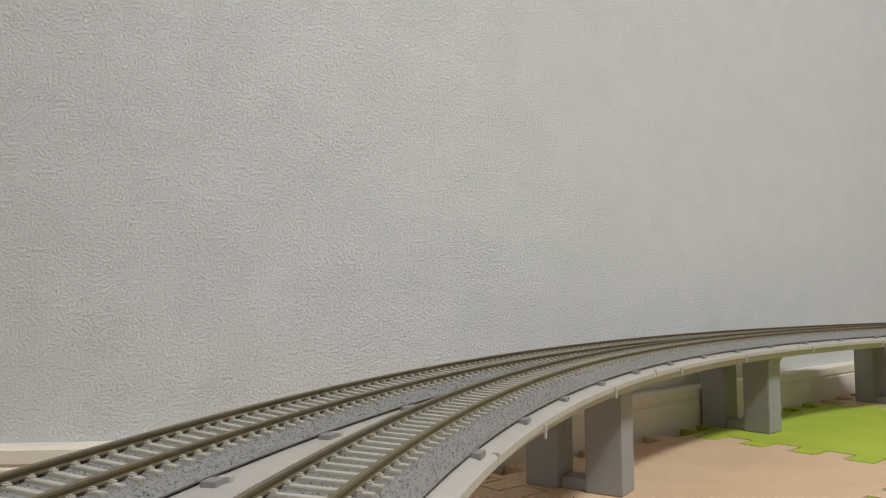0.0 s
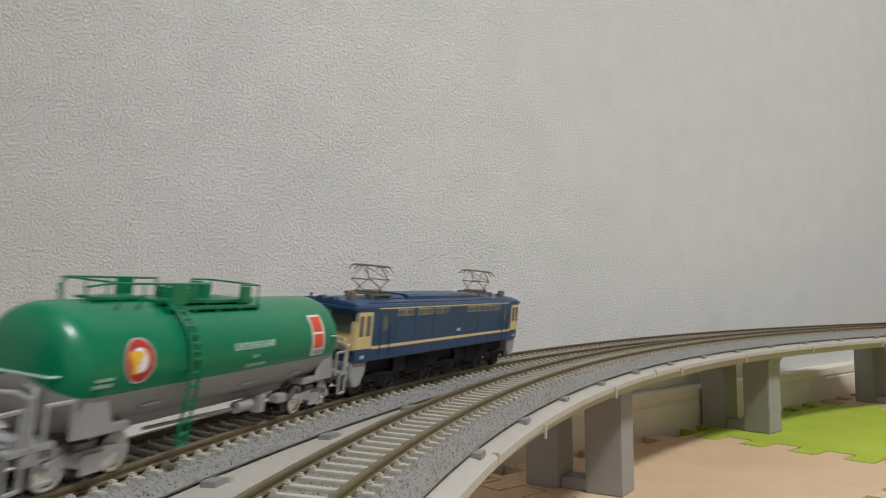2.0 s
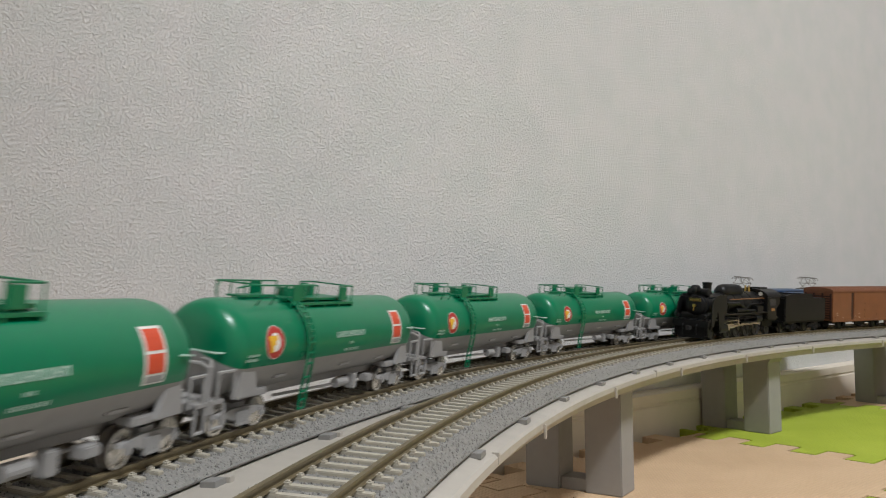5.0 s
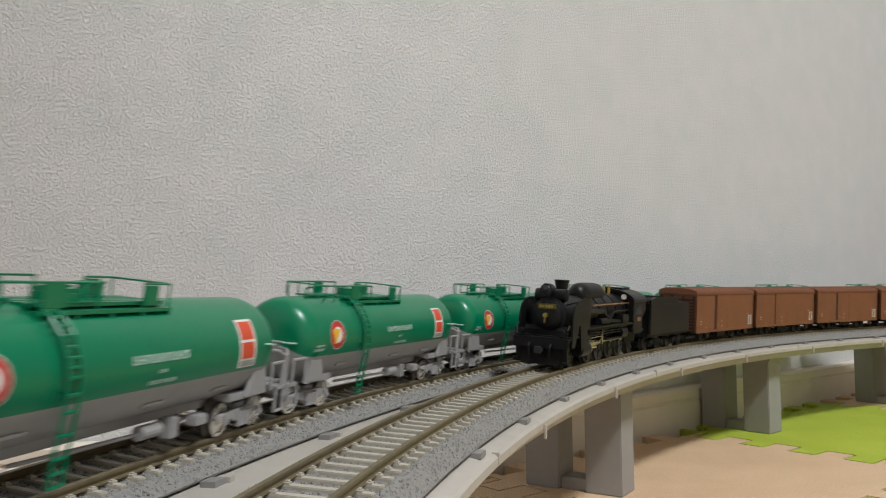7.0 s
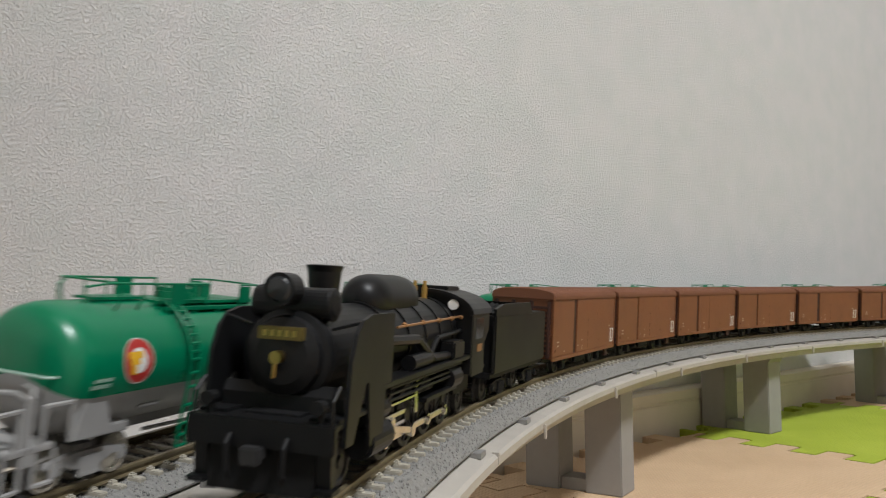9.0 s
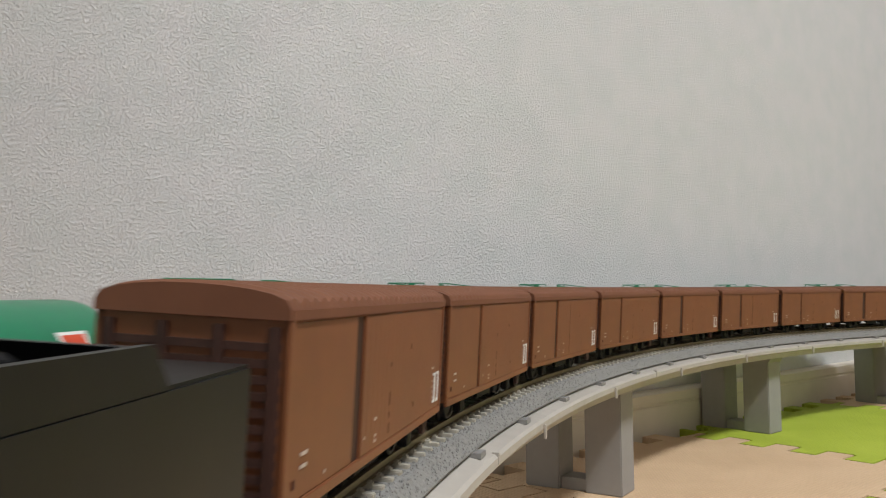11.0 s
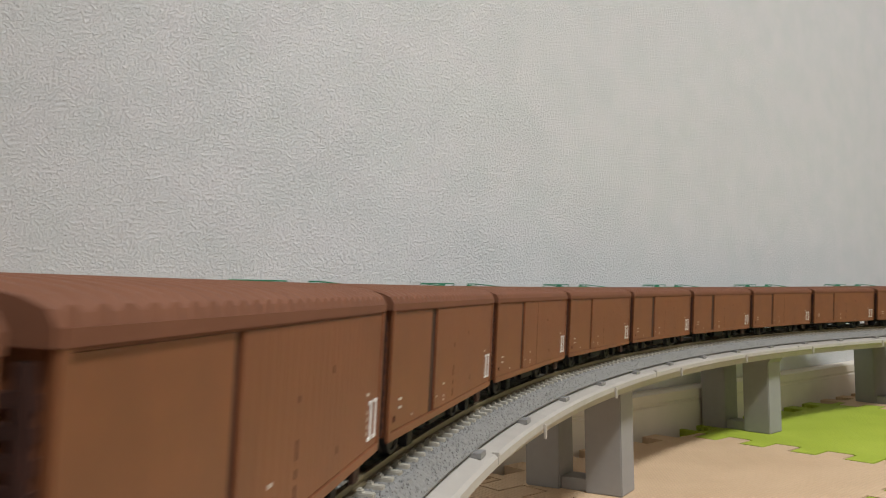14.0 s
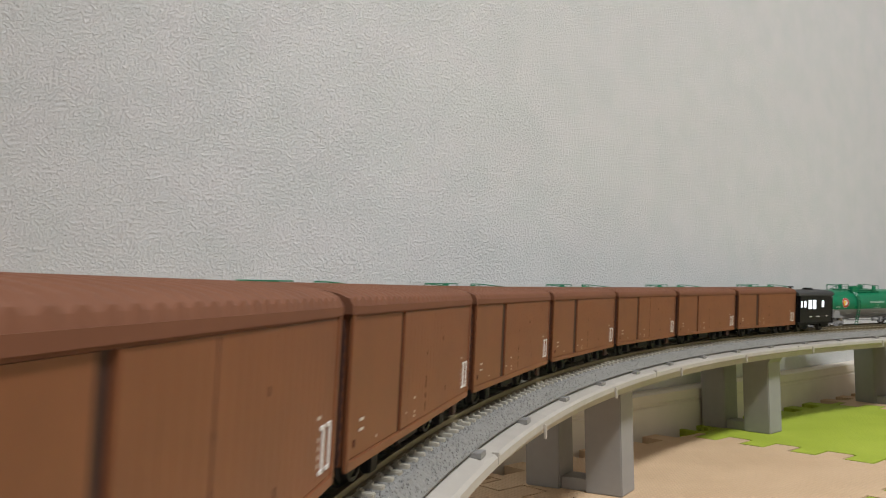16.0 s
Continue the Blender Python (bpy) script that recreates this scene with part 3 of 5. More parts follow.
def shell_disc(bm, x, ang, rx, side, lift, n=28, a_from=0, a_to=360, r_in=0.0, rings=5):
    """A disc, ring or slice of one lying on the curved shell."""
    rows = []
    for j in range(rings + 1):
        q = max(0.02, r_in + (rx - r_in) * j / rings)
        row = []
        for k in range(n + 1):
            t = radians(a_from + (a_to - a_from) * k / n)
            row.append(bm.verts.new(on_shell(x + q * math.cos(t), ang + math.degrees(q * math.sin(t) / TR), TR + lift, side)))
        rows.append(row)
    for p, q in zip(rows, rows[1:]):
        for k in range(n):
            bm.faces.new((p[k], p[k + 1], q[k + 1], q[k]))
    return bm


def text_bars(bm, x0, x1, ang, h, side, n, lift=0.09, gap=0.25):
    """Unreadable lettering as a row of small bars."""
    w = (x1 - x0) / n
    for k in range(n):
        shell_patch(bm, x0 + k * w, x0 + (k + 1) * w - gap * w, ang, ang + h, side, lift, 2)
    return bm


def bogie(parent, x, material, wheel_r, axle, half_w, name="bogie"):
    bg = part(name, B_bogie(x, axle, half_w, wheel_r), material, parent)
    for dx in (-axle / 2, axle / 2):
        wheelset("wheelset", bg, x + dx, wheel_r)
    return bg


def B_bogie(x, axle, half_w, wr):
    bm = B()
    for sg in (-1, 1):
        y0, y1 = sg * half_w, sg * (half_w - 1.0)
        ya, yb = min(y0, y1), max(y0, y1)
        slab(bm, [(x - axle / 2 - 1.1, wr + 0.3), (x - axle / 2 - 0.8, wr + 0.9), (x - 2.6, wr + 1.5), (x + 2.6, wr + 1.5), (x + axle / 2 + 0.8, wr + 0.9), (x + axle / 2 + 1.1, wr + 0.3),
                  (x + axle / 2 - 1.4, wr + 0.2), (x + 2.2, wr - 0.6), (x - 2.2, wr - 0.6), (x - axle / 2 + 1.4, wr + 0.2)], ya, yb)
        for dx in (-axle / 2, axle / 2):
            rod(bm, (x + dx, sg * half_w, wr), (x + dx, sg * (half_w + 0.5), wr), 0.65, 12)
            box(bm, x + dx - 0.75, x + dx + 0.75, min(sg * half_w, sg * (half_w + 0.35)), max(sg * half_w, sg * (half_w + 0.35)), wr - 0.7, wr + 1.0, 0.15)
        for dx in (-1.3, 0, 1.3):
            rod(bm, (x + dx, sg * (half_w + 0.2), wr - 1.5), (x + dx, sg * (half_w + 0.2), wr + 1.0), 0.5, 8)
        box(bm, x - 1.9, x + 1.9, min(sg * half_w, sg * (half_w + 0.5)), max(sg * half_w, sg * (half_w + 0.5)), wr - 1.5, wr - 1.1)
    box(bm, x - 1.8, x + 1.8, -half_w + 0.8, half_w - 0.8, wr, wr + 2.2)
    return bm


def build_tank():
    car = empty("tank_wagon", "green and grey bogie tank wagon on the far track", "tank wagon", "tank wagons of the train")
    part("upper_shell", shell_piece(-19, 199), MAT_GREENCAR, car, "glossy green upper tank shell", smooth=True)
    part("lower_shell", shell_piece(-161, -19), MAT_GREYCAR, car, "grey lower tank shell", smooth=True)
    bm = B()
    for sg in (-1, 1):
        box(bm, -44.2, 44.2, sg * 2.2 - 0.5, sg * 2.2 + 0.5, 4.9, 6.6)
    for x in (-42.5, 42.5):
        box(bm, x - 1.7, x + 1.7, -8.2, 8.2, 6.5, 7.2, 0.1)
        box(bm, x + (1.3 if x > 0 else -2.0), x + (2.0 if x > 0 else -1.3), -8.2, 8.2, 5.0, 7.2, 0.1)
    for x in (-30.0, 30.0):
        box(bm, x - 4.0, x + 4.0, -6.8, 6.8, 6.0, 7.3, 0.15)
    part("underframe", bm, MAT_GREYCAR, car)
    # saddles: slanted plates that hold the shell at both ends
    for x, d in ((-33.5, -1), (33.5, 1)):
        for sg in (-1, 1):
            bm = slab(B(), [(x - d * 3.2, 6.6), (x + d * 3.6, 6.6), (x + d * 2.4, 11.6), (x - d * 1.2, 11.6)], min(sg * 6.9, sg * 7.8), max(sg * 6.9, sg * 7.8))
            part("saddle", bm, MAT_GREYCAR, car)
    for x in (-32.2, 32.2):
        bogie(car, x, MAT_GREYCAR, 2.87, 11.8, 6.1)
    # printed signs on both sides
    for sg in (-1, 1):
        disc = part("emblem", shell_disc(B(), -27.4, 9, 3.0, sg, 0.08), MAT_DKRED, car, "round red white and yellow emblem")
        part("emblem_ring", shell_disc(B(), -27.4, 9, 3.06, sg, 0.10, r_in=2.94, rings=1), MAT_WHITE, disc)
        part("emblem_disc", shell_disc(B(), -27.4, 9, 1.7, sg, 0.11), MAT_WHITE, disc)
        bm = B()
        shell_patch(bm, -29.5, -26.6, 11, 17, sg, 0.14, 2)
        shell_patch(bm, -29.2, -27.2, 5.5, 11, sg, 0.13, 2)
        shell_patch(bm, -29.0, -27.9, -3, 6, sg, 0.14, 2)
        part("emblem_swoosh", bm, MAT_YELLOW, disc)
        panel = part("sign_panel", shell_patch(B(), 24.4, 29.9, -15, 40, sg, 0.08, 10), MAT_WHITE, car, "white sign panel with two orange-red fields")
        part("red_field", shell_patch(B(), 25.0, 29.3, 16, 37, sg, 0.12, 5), MAT_RED, panel)
        part("red_field", shell_patch(B(), 25.0, 29.3, -5, 13, sg, 0.12, 5), MAT_RED, panel)
        part("grey_field", shell_patch(B(), 25.0, 29.3, -13.5, -7, sg, 0.12, 3), MAT_GREYCAR, panel)
        bm = B()
        # two thin strokes a letter and a cross stroke on every other one
        text_bars(bm, -3.9, 9.6, 5.5, 8, sg, 18, gap=0.5)
        for k in range(9):
            shell_patch(bm, -3.9 + 1.5 * k, -2.75 + 1.5 * k, 8 + 3 * (k % 3) - 2.5, 9.6 + 3 * (k % 3) - 2.5, sg, 0.092, 1)
        text_bars(bm, 2.0, 4.0, -5, 3.5, sg, 4, gap=0.45)
        text_bars(bm, 0.2, 6.8, -15, 4, sg, 10, gap=0.45)
        text_bars(bm, -36.0, -32.4, -11, 3.5, sg, 7, gap=0.4)
        text_bars(bm, -35.6, -32.2, -5.5, 3, sg, 6, gap=0.4)
        part("lettering", bm, MAT_PALE, car, kind="stuff")
        bm = B()
        pipe(bm, [on_shell(33.4, 8, TR, sg), on_shell(33.6, 8, TR + 0.5, sg), on_shell(36.6, 6, TR + 0.3, sg)], 0.16)
        part("grab_iron", bm, MAT_PALE, car)
        for x in (-22, 4, 22):
            part("shell_bracket", box(B(), x - 2.2, x + 2.2, sg * 6.6 - 0.4, sg * 6.6 + 0.4, 8.6, 9.3, 0.2), MAT_GREYCAR, car)
    # pale bars on the ends
    for x in (-40.2, 40.2):
        part("end_rail", pipe(B(), [(x * 0.94, -6.6, 14.2), (x * 0.995, -5.0, 14.2), (x * 0.995, 5.0, 14.2), (x * 0.94, 6.6, 14.2)], 0.17), MAT_PALE, car)
    # walkway on top with railings, valves and hatch
    zt = TZ + TR
    walk_way = part("walkway", B_walk(zt), MAT_GREENCAR, car, "green slatted walkway on the tank's crown")
    for k in range(7):
        y = -4.8 + 1.6 * k
        up = 0.8 * (abs(y) < 3.4)
        part("slat", box(B(), -18.2, 8.2, y - 0.55, y + 0.55, zt - 1.2 + up, zt - 0.7 + up), MAT_GREENCAR, walk_way)
    for k in range(3):
        part("slat", box(B(), -29.4, -18.4, -1.6 + 1.2 * k, -0.8 + 1.2 * k, zt + 0.15, zt + 0.5), MAT_GREENCAR, walk_way)
    for sg in (-1, 1):
        bm = B()
        y = sg * 4.9
        pipe(bm, [(-31.5, sg * 2.0, zt - 0.5), (-31.5, sg * 2.2, zt + 1.9), (-28.8, sg * 3.4, zt + 2.5), (-28.0, y, zt + 2.65), (-7.6, y, zt + 2.7), (-7.6, y, zt - 1.3)], 0.17)
        for x in (-28.0, -23.5, -19.0):
            pipe(bm, [(x, y * 0.8, zt - 1.4), (x, y, zt + 0.4), (x, y, zt + 2.7)], 0.16)
        pipe(bm, [(2.0, y, zt - 1.2), (2.0, y, zt + 2.65), (8.0, y, zt + 2.65), (8.0, y, zt - 1.2)], 0.17)
        part("railing", bm, MAT_GREENCAR, car)
    for x in (-28.0, 8.0):
        part("cross_rail", pipe(B(), [(x, -4.9, zt + 2.65), (x, 4.9, zt + 2.65)], 0.16), MAT_GREENCAR, car)
    bm = B()
    rod(bm, (-9.4, 0, zt - 0.6), (-9.4, 0, zt + 1.1), 2.9, 20)
    rod(bm, (-9.4, 0, zt + 1.1), (-9.4, 0, zt + 1.7), 2.5, 20)
    for k in range(6):
        rod(bm, (-9.4 + 2.6 * math.cos(k * 1.047), 2.6 * math.sin(k * 1.047), zt), (-9.4 + 2.6 * math.cos(k * 1.047), 2.6 * math.sin(k * 1.047), zt + 1.9), 0.35, 6)
    part("hatch", bm, MAT_GREENCAR, car)
    for x in (-3.6, -0.6):
        part("valve", pipe(rod(B(), (x, 0.6, zt - 0.5), (x, 0.6, zt + 2.0), 0.75, 10), [(x - 1.2, 0.6, zt + 2.2), (x + 1.2, 0.6, zt + 2.2)], 0.3), MAT_GREENCAR, car)
    for sg in (-1, 1):
        part("side_board", box(B(), -17.2, -13.4, sg * 4.9 - 0.2, sg * 4.9 + 0.2, zt - 0.4, zt + 2.8, 0.1), MAT_GREENCAR, car)
        part("side_board", box(B(), 2.2, 5.2, sg * 4.9 - 0.2, sg * 4.9 + 0.2, zt - 0.4, zt + 2.4, 0.1), MAT_GREENCAR, car)
        # ladder: two stiles that follow the shell, with rungs
        bm = B()
        path = [(sg * (TR + 0.95) * math.cos(radians(a)), TZ + (TR + 0.95) * math.sin(radians(a))) for a in (66, 50, 34, 18, 4)] + [(sg * 9.4, 11.0), (sg * 8.6, 5.5), (sg * 8.4, 2.2)]
        ladder = part("ladder", pipe(bm, [(-17.0, p[0], p[1]) for p in path], 0.26), MAT_GREENCAR, car, "green side ladder")
        part("stile", pipe(B(), [(-14.8, p[0], p[1]) for p in path], 0.26), MAT_GREENCAR, ladder)
        for k in range(15):
            t = k / 14 * (len(path) - 1.01)
            i, fr = int(t), t - int(t)
            y = path[i][0] * (1 - fr) + path[i + 1][0] * fr
            z = path[i][1] * (1 - fr) + path[i + 1][1] * fr
            part("rung", rod(B(), (-17.0, y, z), (-14.8, y, z), 0.24, 6), MAT_GREENCAR, ladder)
    # end platforms with hand rails, steps, couplers and brake gear
    for d in (-1, 1):
        for sg in (-1, 1):
            part("hand_rail", pipe(B(), [(d * 44.2, sg * 7.6, 6.8), (d * 44.2, sg * 7.6, 12.6), (d * 43.2, sg * 6.6, 13.4), (d * 42.0, sg * 4.2, 13.4)], 0.3), MAT_GREYCAR, car)
            part("hand_rail", pipe(B(), [(d * 38.2, sg * 8.0, 6.8), (d * 38.2, sg * 8.0, 11.6), (d * 42.6, sg * 8.0, 11.6), (d * 42.6, sg * 8.0, 6.8)], 0.3), MAT_GREYCAR, car)
            part("step", pipe(B(), [(d * 43.6, sg * 8.0, 6.4), (d * 43.6, sg * 8.0, 2.6), (d * 40.6, sg * 8.0, 2.6), (d * 40.6, sg * 8.0, 6.4)], 0.3), MAT_GREYCAR, car)
        bm = box(B(), min(d * 43.4, d * 46.0), max(d * 43.4, d * 46.0), -0.9, 0.9, 4.6, 5.9, 0.15)
        box(bm, min(d * 45.0, d * 46.6), max(d * 45.0, d * 46.6), -1.2, 1.2, 4.2, 6.2, 0.2)
        part("coupler", bm, MAT_BLACK, car)
    bm = B()
    rod(bm, (4.0, -5.0, 4.4), (8.6, -5.0, 4.4), 1.05, 14)
    box(bm, 10.2, 12.4, -6.2, -4.2, 2.6, 5.8, 0.2)
    box(bm, 16.2, 19.6, -6.8, -4.6, 3.6, 5.2, 0.2)
    pipe(bm, [(-18, -3.2, 4.2), (3, -4.6, 4.2), (20, -3.2, 4.2)], 0.3)
    box(bm, -11, -6, 3.8, 6.2, 3.2, 5.8, 0.2)
    part("brake_gear", bm, MAT_GREYCAR, car)
    return car


def B_walk(zt):
    bm = B()
    for x in (-17.8, -11.4, -4.9, 1.6, 7.8):
        box(bm, x - 0.3, x + 0.3, -5.3, 5.3, zt - 1.8, zt - 1.1)
        for sg in (-1, 1):
            slab(bm, [(x - 0.3, zt - 1.2), (x + 0.3, zt - 1.2), (x + 0.3, zt - 2.8), (x - 0.3, zt - 2.8)], min(sg * 4.4, sg * 5.0), max(sg * 4.4, sg * 5.0))
    return bm


# ---- blue electric locomotive ----
def body_section(w, z0, ze, ztop, n=10):
    """Flat sides up to the eaves, then a shallow rounded roof."""
    sec = [(-w, z0), (-w, ze)]
    for k in range(1, n):
        a = math.pi * (1 - k / n)
        sec.append((w * math.copysign(abs(math.cos(a)) ** 0.7, math.cos(a)), ze + (ztop - ze) * math.sin(a) ** 0.8))
    return sec + [(w, ze), (w, z0)]


def pantograph(parent, x):
    pg = part("pantograph", B_panto_base(x), MAT_PANTO, parent, "raised diamond pantograph of bare metal")
    z0, zm, zt = 23.9, 26.9, 30.3
    for y in (-3.0, 3.0):
        for d in (-1, 1):
            part("arm", pipe(B(), [(x - d * 1.8, y, z0), (x + d * 4.1, y * 0.95, zm), (x + d * 1.0, y * 0.75, zt - 0.4)], 0.17), MAT_PANTO, pg)
    for d in (-1, 1):
        part("cross_tube", rod(B(), (x + d * 4.1, -2.9, zm), (x + d * 4.1, 2.9, zm), 0.15, 6), MAT_PANTO, pg)
        part("brace", pipe(B(), [(x + d * 4.1, -2.9, zm), (x + d * 1.0, 2.2, zt - 0.4)], 0.1), MAT_PANTO, pg)
        part("pivot_shaft", rod(B(), (x - d * 1.8, -3.0, z0), (x - d * 1.8, 3.0, z0), 0.2, 6), MAT_PANTO, pg)
    bm = B()
    for d in (-1, 1):
        pipe(bm, [(x + d * 1.4, -5.6, zt - 1.3), (x + d * 1.4, -4.6, zt - 0.2), (x + d * 1.4, -3.4, zt), (x + d * 1.4, 3.4, zt), (x + d * 1.4, 4.6, zt - 0.2), (x + d * 1.4, 5.6, zt - 1.3)], 0.2)
    rod(bm, (x - 1.7, -2.6, zt - 0.2), (x + 1.7, -2.6, zt - 0.2), 0.16, 6)
    rod(bm, (x - 1.7, 2.6, zt - 0.2), (x + 1.7, 2.6, zt - 0.2), 0.16, 6)
    part("collector_head", bm, MAT_PANTO, pg)


def B_panto_base(x):
    bm = B()
    for y in (-3.6, 3.6):
        box(bm, x - 5.4, x + 5.4, y - 0.3, y + 0.3, 23.1, 23.6)
        for dx in (-4.6, 4.6):
            rod(bm, (x + dx, y, 21.6), (x + dx, y, 23.3), 0.5, 8)
    for dx in (-4.2, -1.8, 1.8, 4.2):
        box(bm, x + dx - 0.3, x + dx + 0.3, -3.8, 3.8, 23.2, 23.7)
    rod(bm, (x - 2.6, -1.4, 24.0), (x + 2.6, -1.4, 24.0), 0.5, 8)
    return bm


def build_electric():
    car = empty("electric_locomotive", "dark blue electric locomotive with cream cab ends", "locomotive")
    w = 8.9
    bm = extrude_section(B(), body_section(w, 8.6, 20.9, 22.4), -51.2, 51.2)
    bmesh.ops.bevel(bm, geom=[e for e in bm.edges if abs(abs(e.verts[0].co.x) - 51.2) < 0.01 and abs(abs(e.verts[1].co.x) - 51.2) < 0.01], offset=0.7, segments=3, affect="EDGES", clamp_overlap=True)
    body = part("body", bm, MAT_BLUE, car)
    for sg in (-1, 1):
        bm = box(B(), -44.3, 44.3, min(sg * w, sg * (w + 0.09)), max(sg * w, sg * (w + 0.09)), 11.45, 12.15)
        part("waist_stripe", bm, MAT_CREAM, body, "cream waist stripe")
        bm = box(B(), -42.0, 42.0, min(sg * w, sg * (w + 0.07)), max(sg * w, sg * (w + 0.07)), 20.6, 20.92)
        part("eaves_stripe", bm, MAT_CREAM, body, "thin cream eaves stripe")
    for d in (-1, 1):
        # cream upper cab shell, raked a little above the waist
        bm = B()
        r = bmesh.ops.create_cube(bm, size=1.0)
        for v in r["verts"]:
            front = v.co.x * d > 0
            up = v.co.z > 0
            v.co = (d * ((51.75 if not up else 51.0) if front else 44.2), v.co.y * 2 * (w + 0.12), 20.4 if up else 11.4)
        bmesh.ops.bevel(bm, geom=[e for e in bm.edges], offset=0.35, segments=2, affect="EDGES", clamp_overlap=True)
        cab = part("cab_front", bm, MAT_CREAM, body, "cream cab end")
        for sg in (-1, 1):
            for x0, x1 in ((48.4, 50.2), (45.4, 47.4)):
                bm = box(B(), min(d * x0, d * x1), max(d * x0, d * x1), min(sg * (w + 0.05), sg * (w + 0.2)), max(sg * (w + 0.05), sg * (w + 0.2)), 14.6, 19.2, 0.07)
                part("side_window", bm, MAT_CABGLASS, cab)
            bm = slab(B(), [(d * 51.35, 15.4), (d * 51.62, 15.4), (d * 51.30, 19.2), (d * 51.04, 19.2)], min(sg * 2.4, sg * 7.6), max(sg * 2.4, sg * 7.6))
            part("windscreen", bm, MAT_CABGLASS, cab)
            bm = pipe(B(), [(d * 51.9, sg * 7.9, 8.2), (d * 52.5, sg * 7.9, 8.6), (d * 52.5, sg * 7.9, 12.6), (d * 51.9, sg * 7.9, 13.1)], 0.22)
            part("hand_rail", bm, MAT_CREAM, cab)
            bm = rod(B(), (d * 51.3, sg * 6.0, 13.2), (d * 52.1, sg * 6.0, 13.2), 0.9, 14)
            part("tail_lamp", bm, MAT_CREAM, cab)
        part("gangway_door", box(B(), min(d * 51.2, d * 52.0), max(d * 51.2, d * 52.0), -1.9, 1.9, 11.8, 20.0, 0.15), MAT_CREAM, cab)
        part("door_window", box(B(), min(d * 51.9, d * 52.06), max(d * 51.9, d * 52.06), -1.2, 1.2, 15.6, 19.2, 0.05), MAT_CABGLASS, cab)
        # roof visor, lamps, horn
        bm = box(B(), min(d * 44.0, d * 52.6), max(d * 44.0, d * 52.6), -9.0, 9.0, 20.35, 21.15, 0.3)
        part("visor", bm, MAT_BLUE, body)
        bm = B()
        for y in (-1.6, 1.6):
            rod(bm, (d * 49.4, y, 22.0), (d * 51.4, y, 21.8), 1.1, 12)
        part("headlamp", bm, MAT_BLUE, body)
        part("horn", rod(B(), (d * 46.6, -3.9, 21.2), (d * 46.6, -3.9, 24.2), 1.1, 14), MAT_PANTO, body)
        part("whistle", rod(B(), (d * 49.8, 5, 20.8), (d * 49.8, 5, 23.2), 0.4, 8), MAT_PANTO, body)
        # skirt and pilot below the cab
        bm = slab(B(), [(d * 51.4, 8.8), (d * 51.4, 5.6), (d * 49.8, 3.1), (d * 47.0, 3.0), (d * 44.9, 6.0), (d * 44.5, 8.8)], -8.3, 8.3)
        bmesh.ops.bevel(bm, geom=list(bm.edges), offset=0.25, segments=2, affect="EDGES", clamp_overlap=True)
        part("pilot_skirt", bm, MAT_GREYCAR, car, "grey pilot skirt")
        bm = box(B(), min(d * 51, d * 54.0), max(d * 51, d * 54.0), -0.9, 0.9, 5.0, 6.4, 0.15)
        part("coupler", bm, MAT_BLACK, car)
        bm = pipe(B(), [(d * 52, -5.2, 7.6), (d * 52.6, -5.2, 5.4), (d * 52, -5.0, 3.6)], 0.35)
        part("air_hose", bm, MAT_BLACK, car)
    # doors, clerestory windows and ventilators along the sides
    for sg in (-1, 1):
        for x in (-38.8, 38.8):
            bm = box(B(), x - 1.7, x + 1.7, min(sg * (w - 0.5), sg * (w + 0.05)), max(sg * (w - 0.5), sg * (w + 0.05)), 9.6, 20.2, 0.08)
            door = part("cab_door", bm, MAT_BLUE, body)
            part("door_window", box(B(), x - 0.9, x + 0.9, min(sg * w, sg * (w + 0.12)), max(sg * w, sg * (w + 0.12)), 15.6, 19.0, 0.05), MAT_CABGLASS, door)
            for xx in (x - 2.1, x + 2.1):
                part("grab_rail", rod(B(), (xx, sg * (w + 0.35), 9.8), (xx, sg * (w + 0.35), 17.0), 0.14, 6), MAT_BLUE, door)
        for x in (-28.8, -18.2, -8.0, 13.0, 21.6, 30.2):
            frm = part("window_frame", box(B(), x - 4.15, x + 4.15, min(sg * w, sg * (w + 0.12)), max(sg * w, sg * (w + 0.12)), 18.7, 20.4, 0.08), MAT_GREYCAR, body, "pale window frame")
            for dx in (-2.05, 2.05):
                part("pane", box(B(), x + dx - 1.88, x + dx + 1.88, min(sg * w, sg * (w + 0.17)), max(sg * w, sg * (w + 0.17)), 18.92, 20.18, 0.04), MAT_CABGLASS, frm)
        for x in (-33.5, -23.5, -13, 3.5, 17.2, 26, 34.5):
            bm = box(B(), x - 0.06, x + 0.06, min(sg * w, sg * (w + 0.05)), max(sg * w, sg * (w + 0.05)), 9.0, 18.0)
            part("panel_seam", bm, MAT_UNDER, body)
        bm = B()
        for k in range(4):
            bars(bm, 2.6 + 0.62 * k, 13.9, 0.36, 0.8, min(sg * w, sg * (w + 0.09)), max(sg * w, sg * (w + 0.09)))
        for x in (-48.6, 47.6):
            for k in range(3):
                bars(bm, x + 0.6 * k, 9.9, 0.42, 0.8, min(sg * (w + 0.02), sg * (w + 0.12)), max(sg * (w + 0.02), sg * (w + 0.12)))
        part("number_bars", bm, MAT_PALE, body, kind="stuff")
        bm = B()
        box(bm, -45, 45, sg * 7.4 - 0.2, sg * 7.4 + 0.2, 21.6, 22.0)
        for k in range(15):
            box(bm, -43 + 6.1 * k, -42.4 + 6.1 * k, sg * 7.4 - 0.3, sg * 7.4 + 0.3, 20.9, 21.7)
        part("roof_walk", bm, MAT_UNDER, body)
    bm = B()
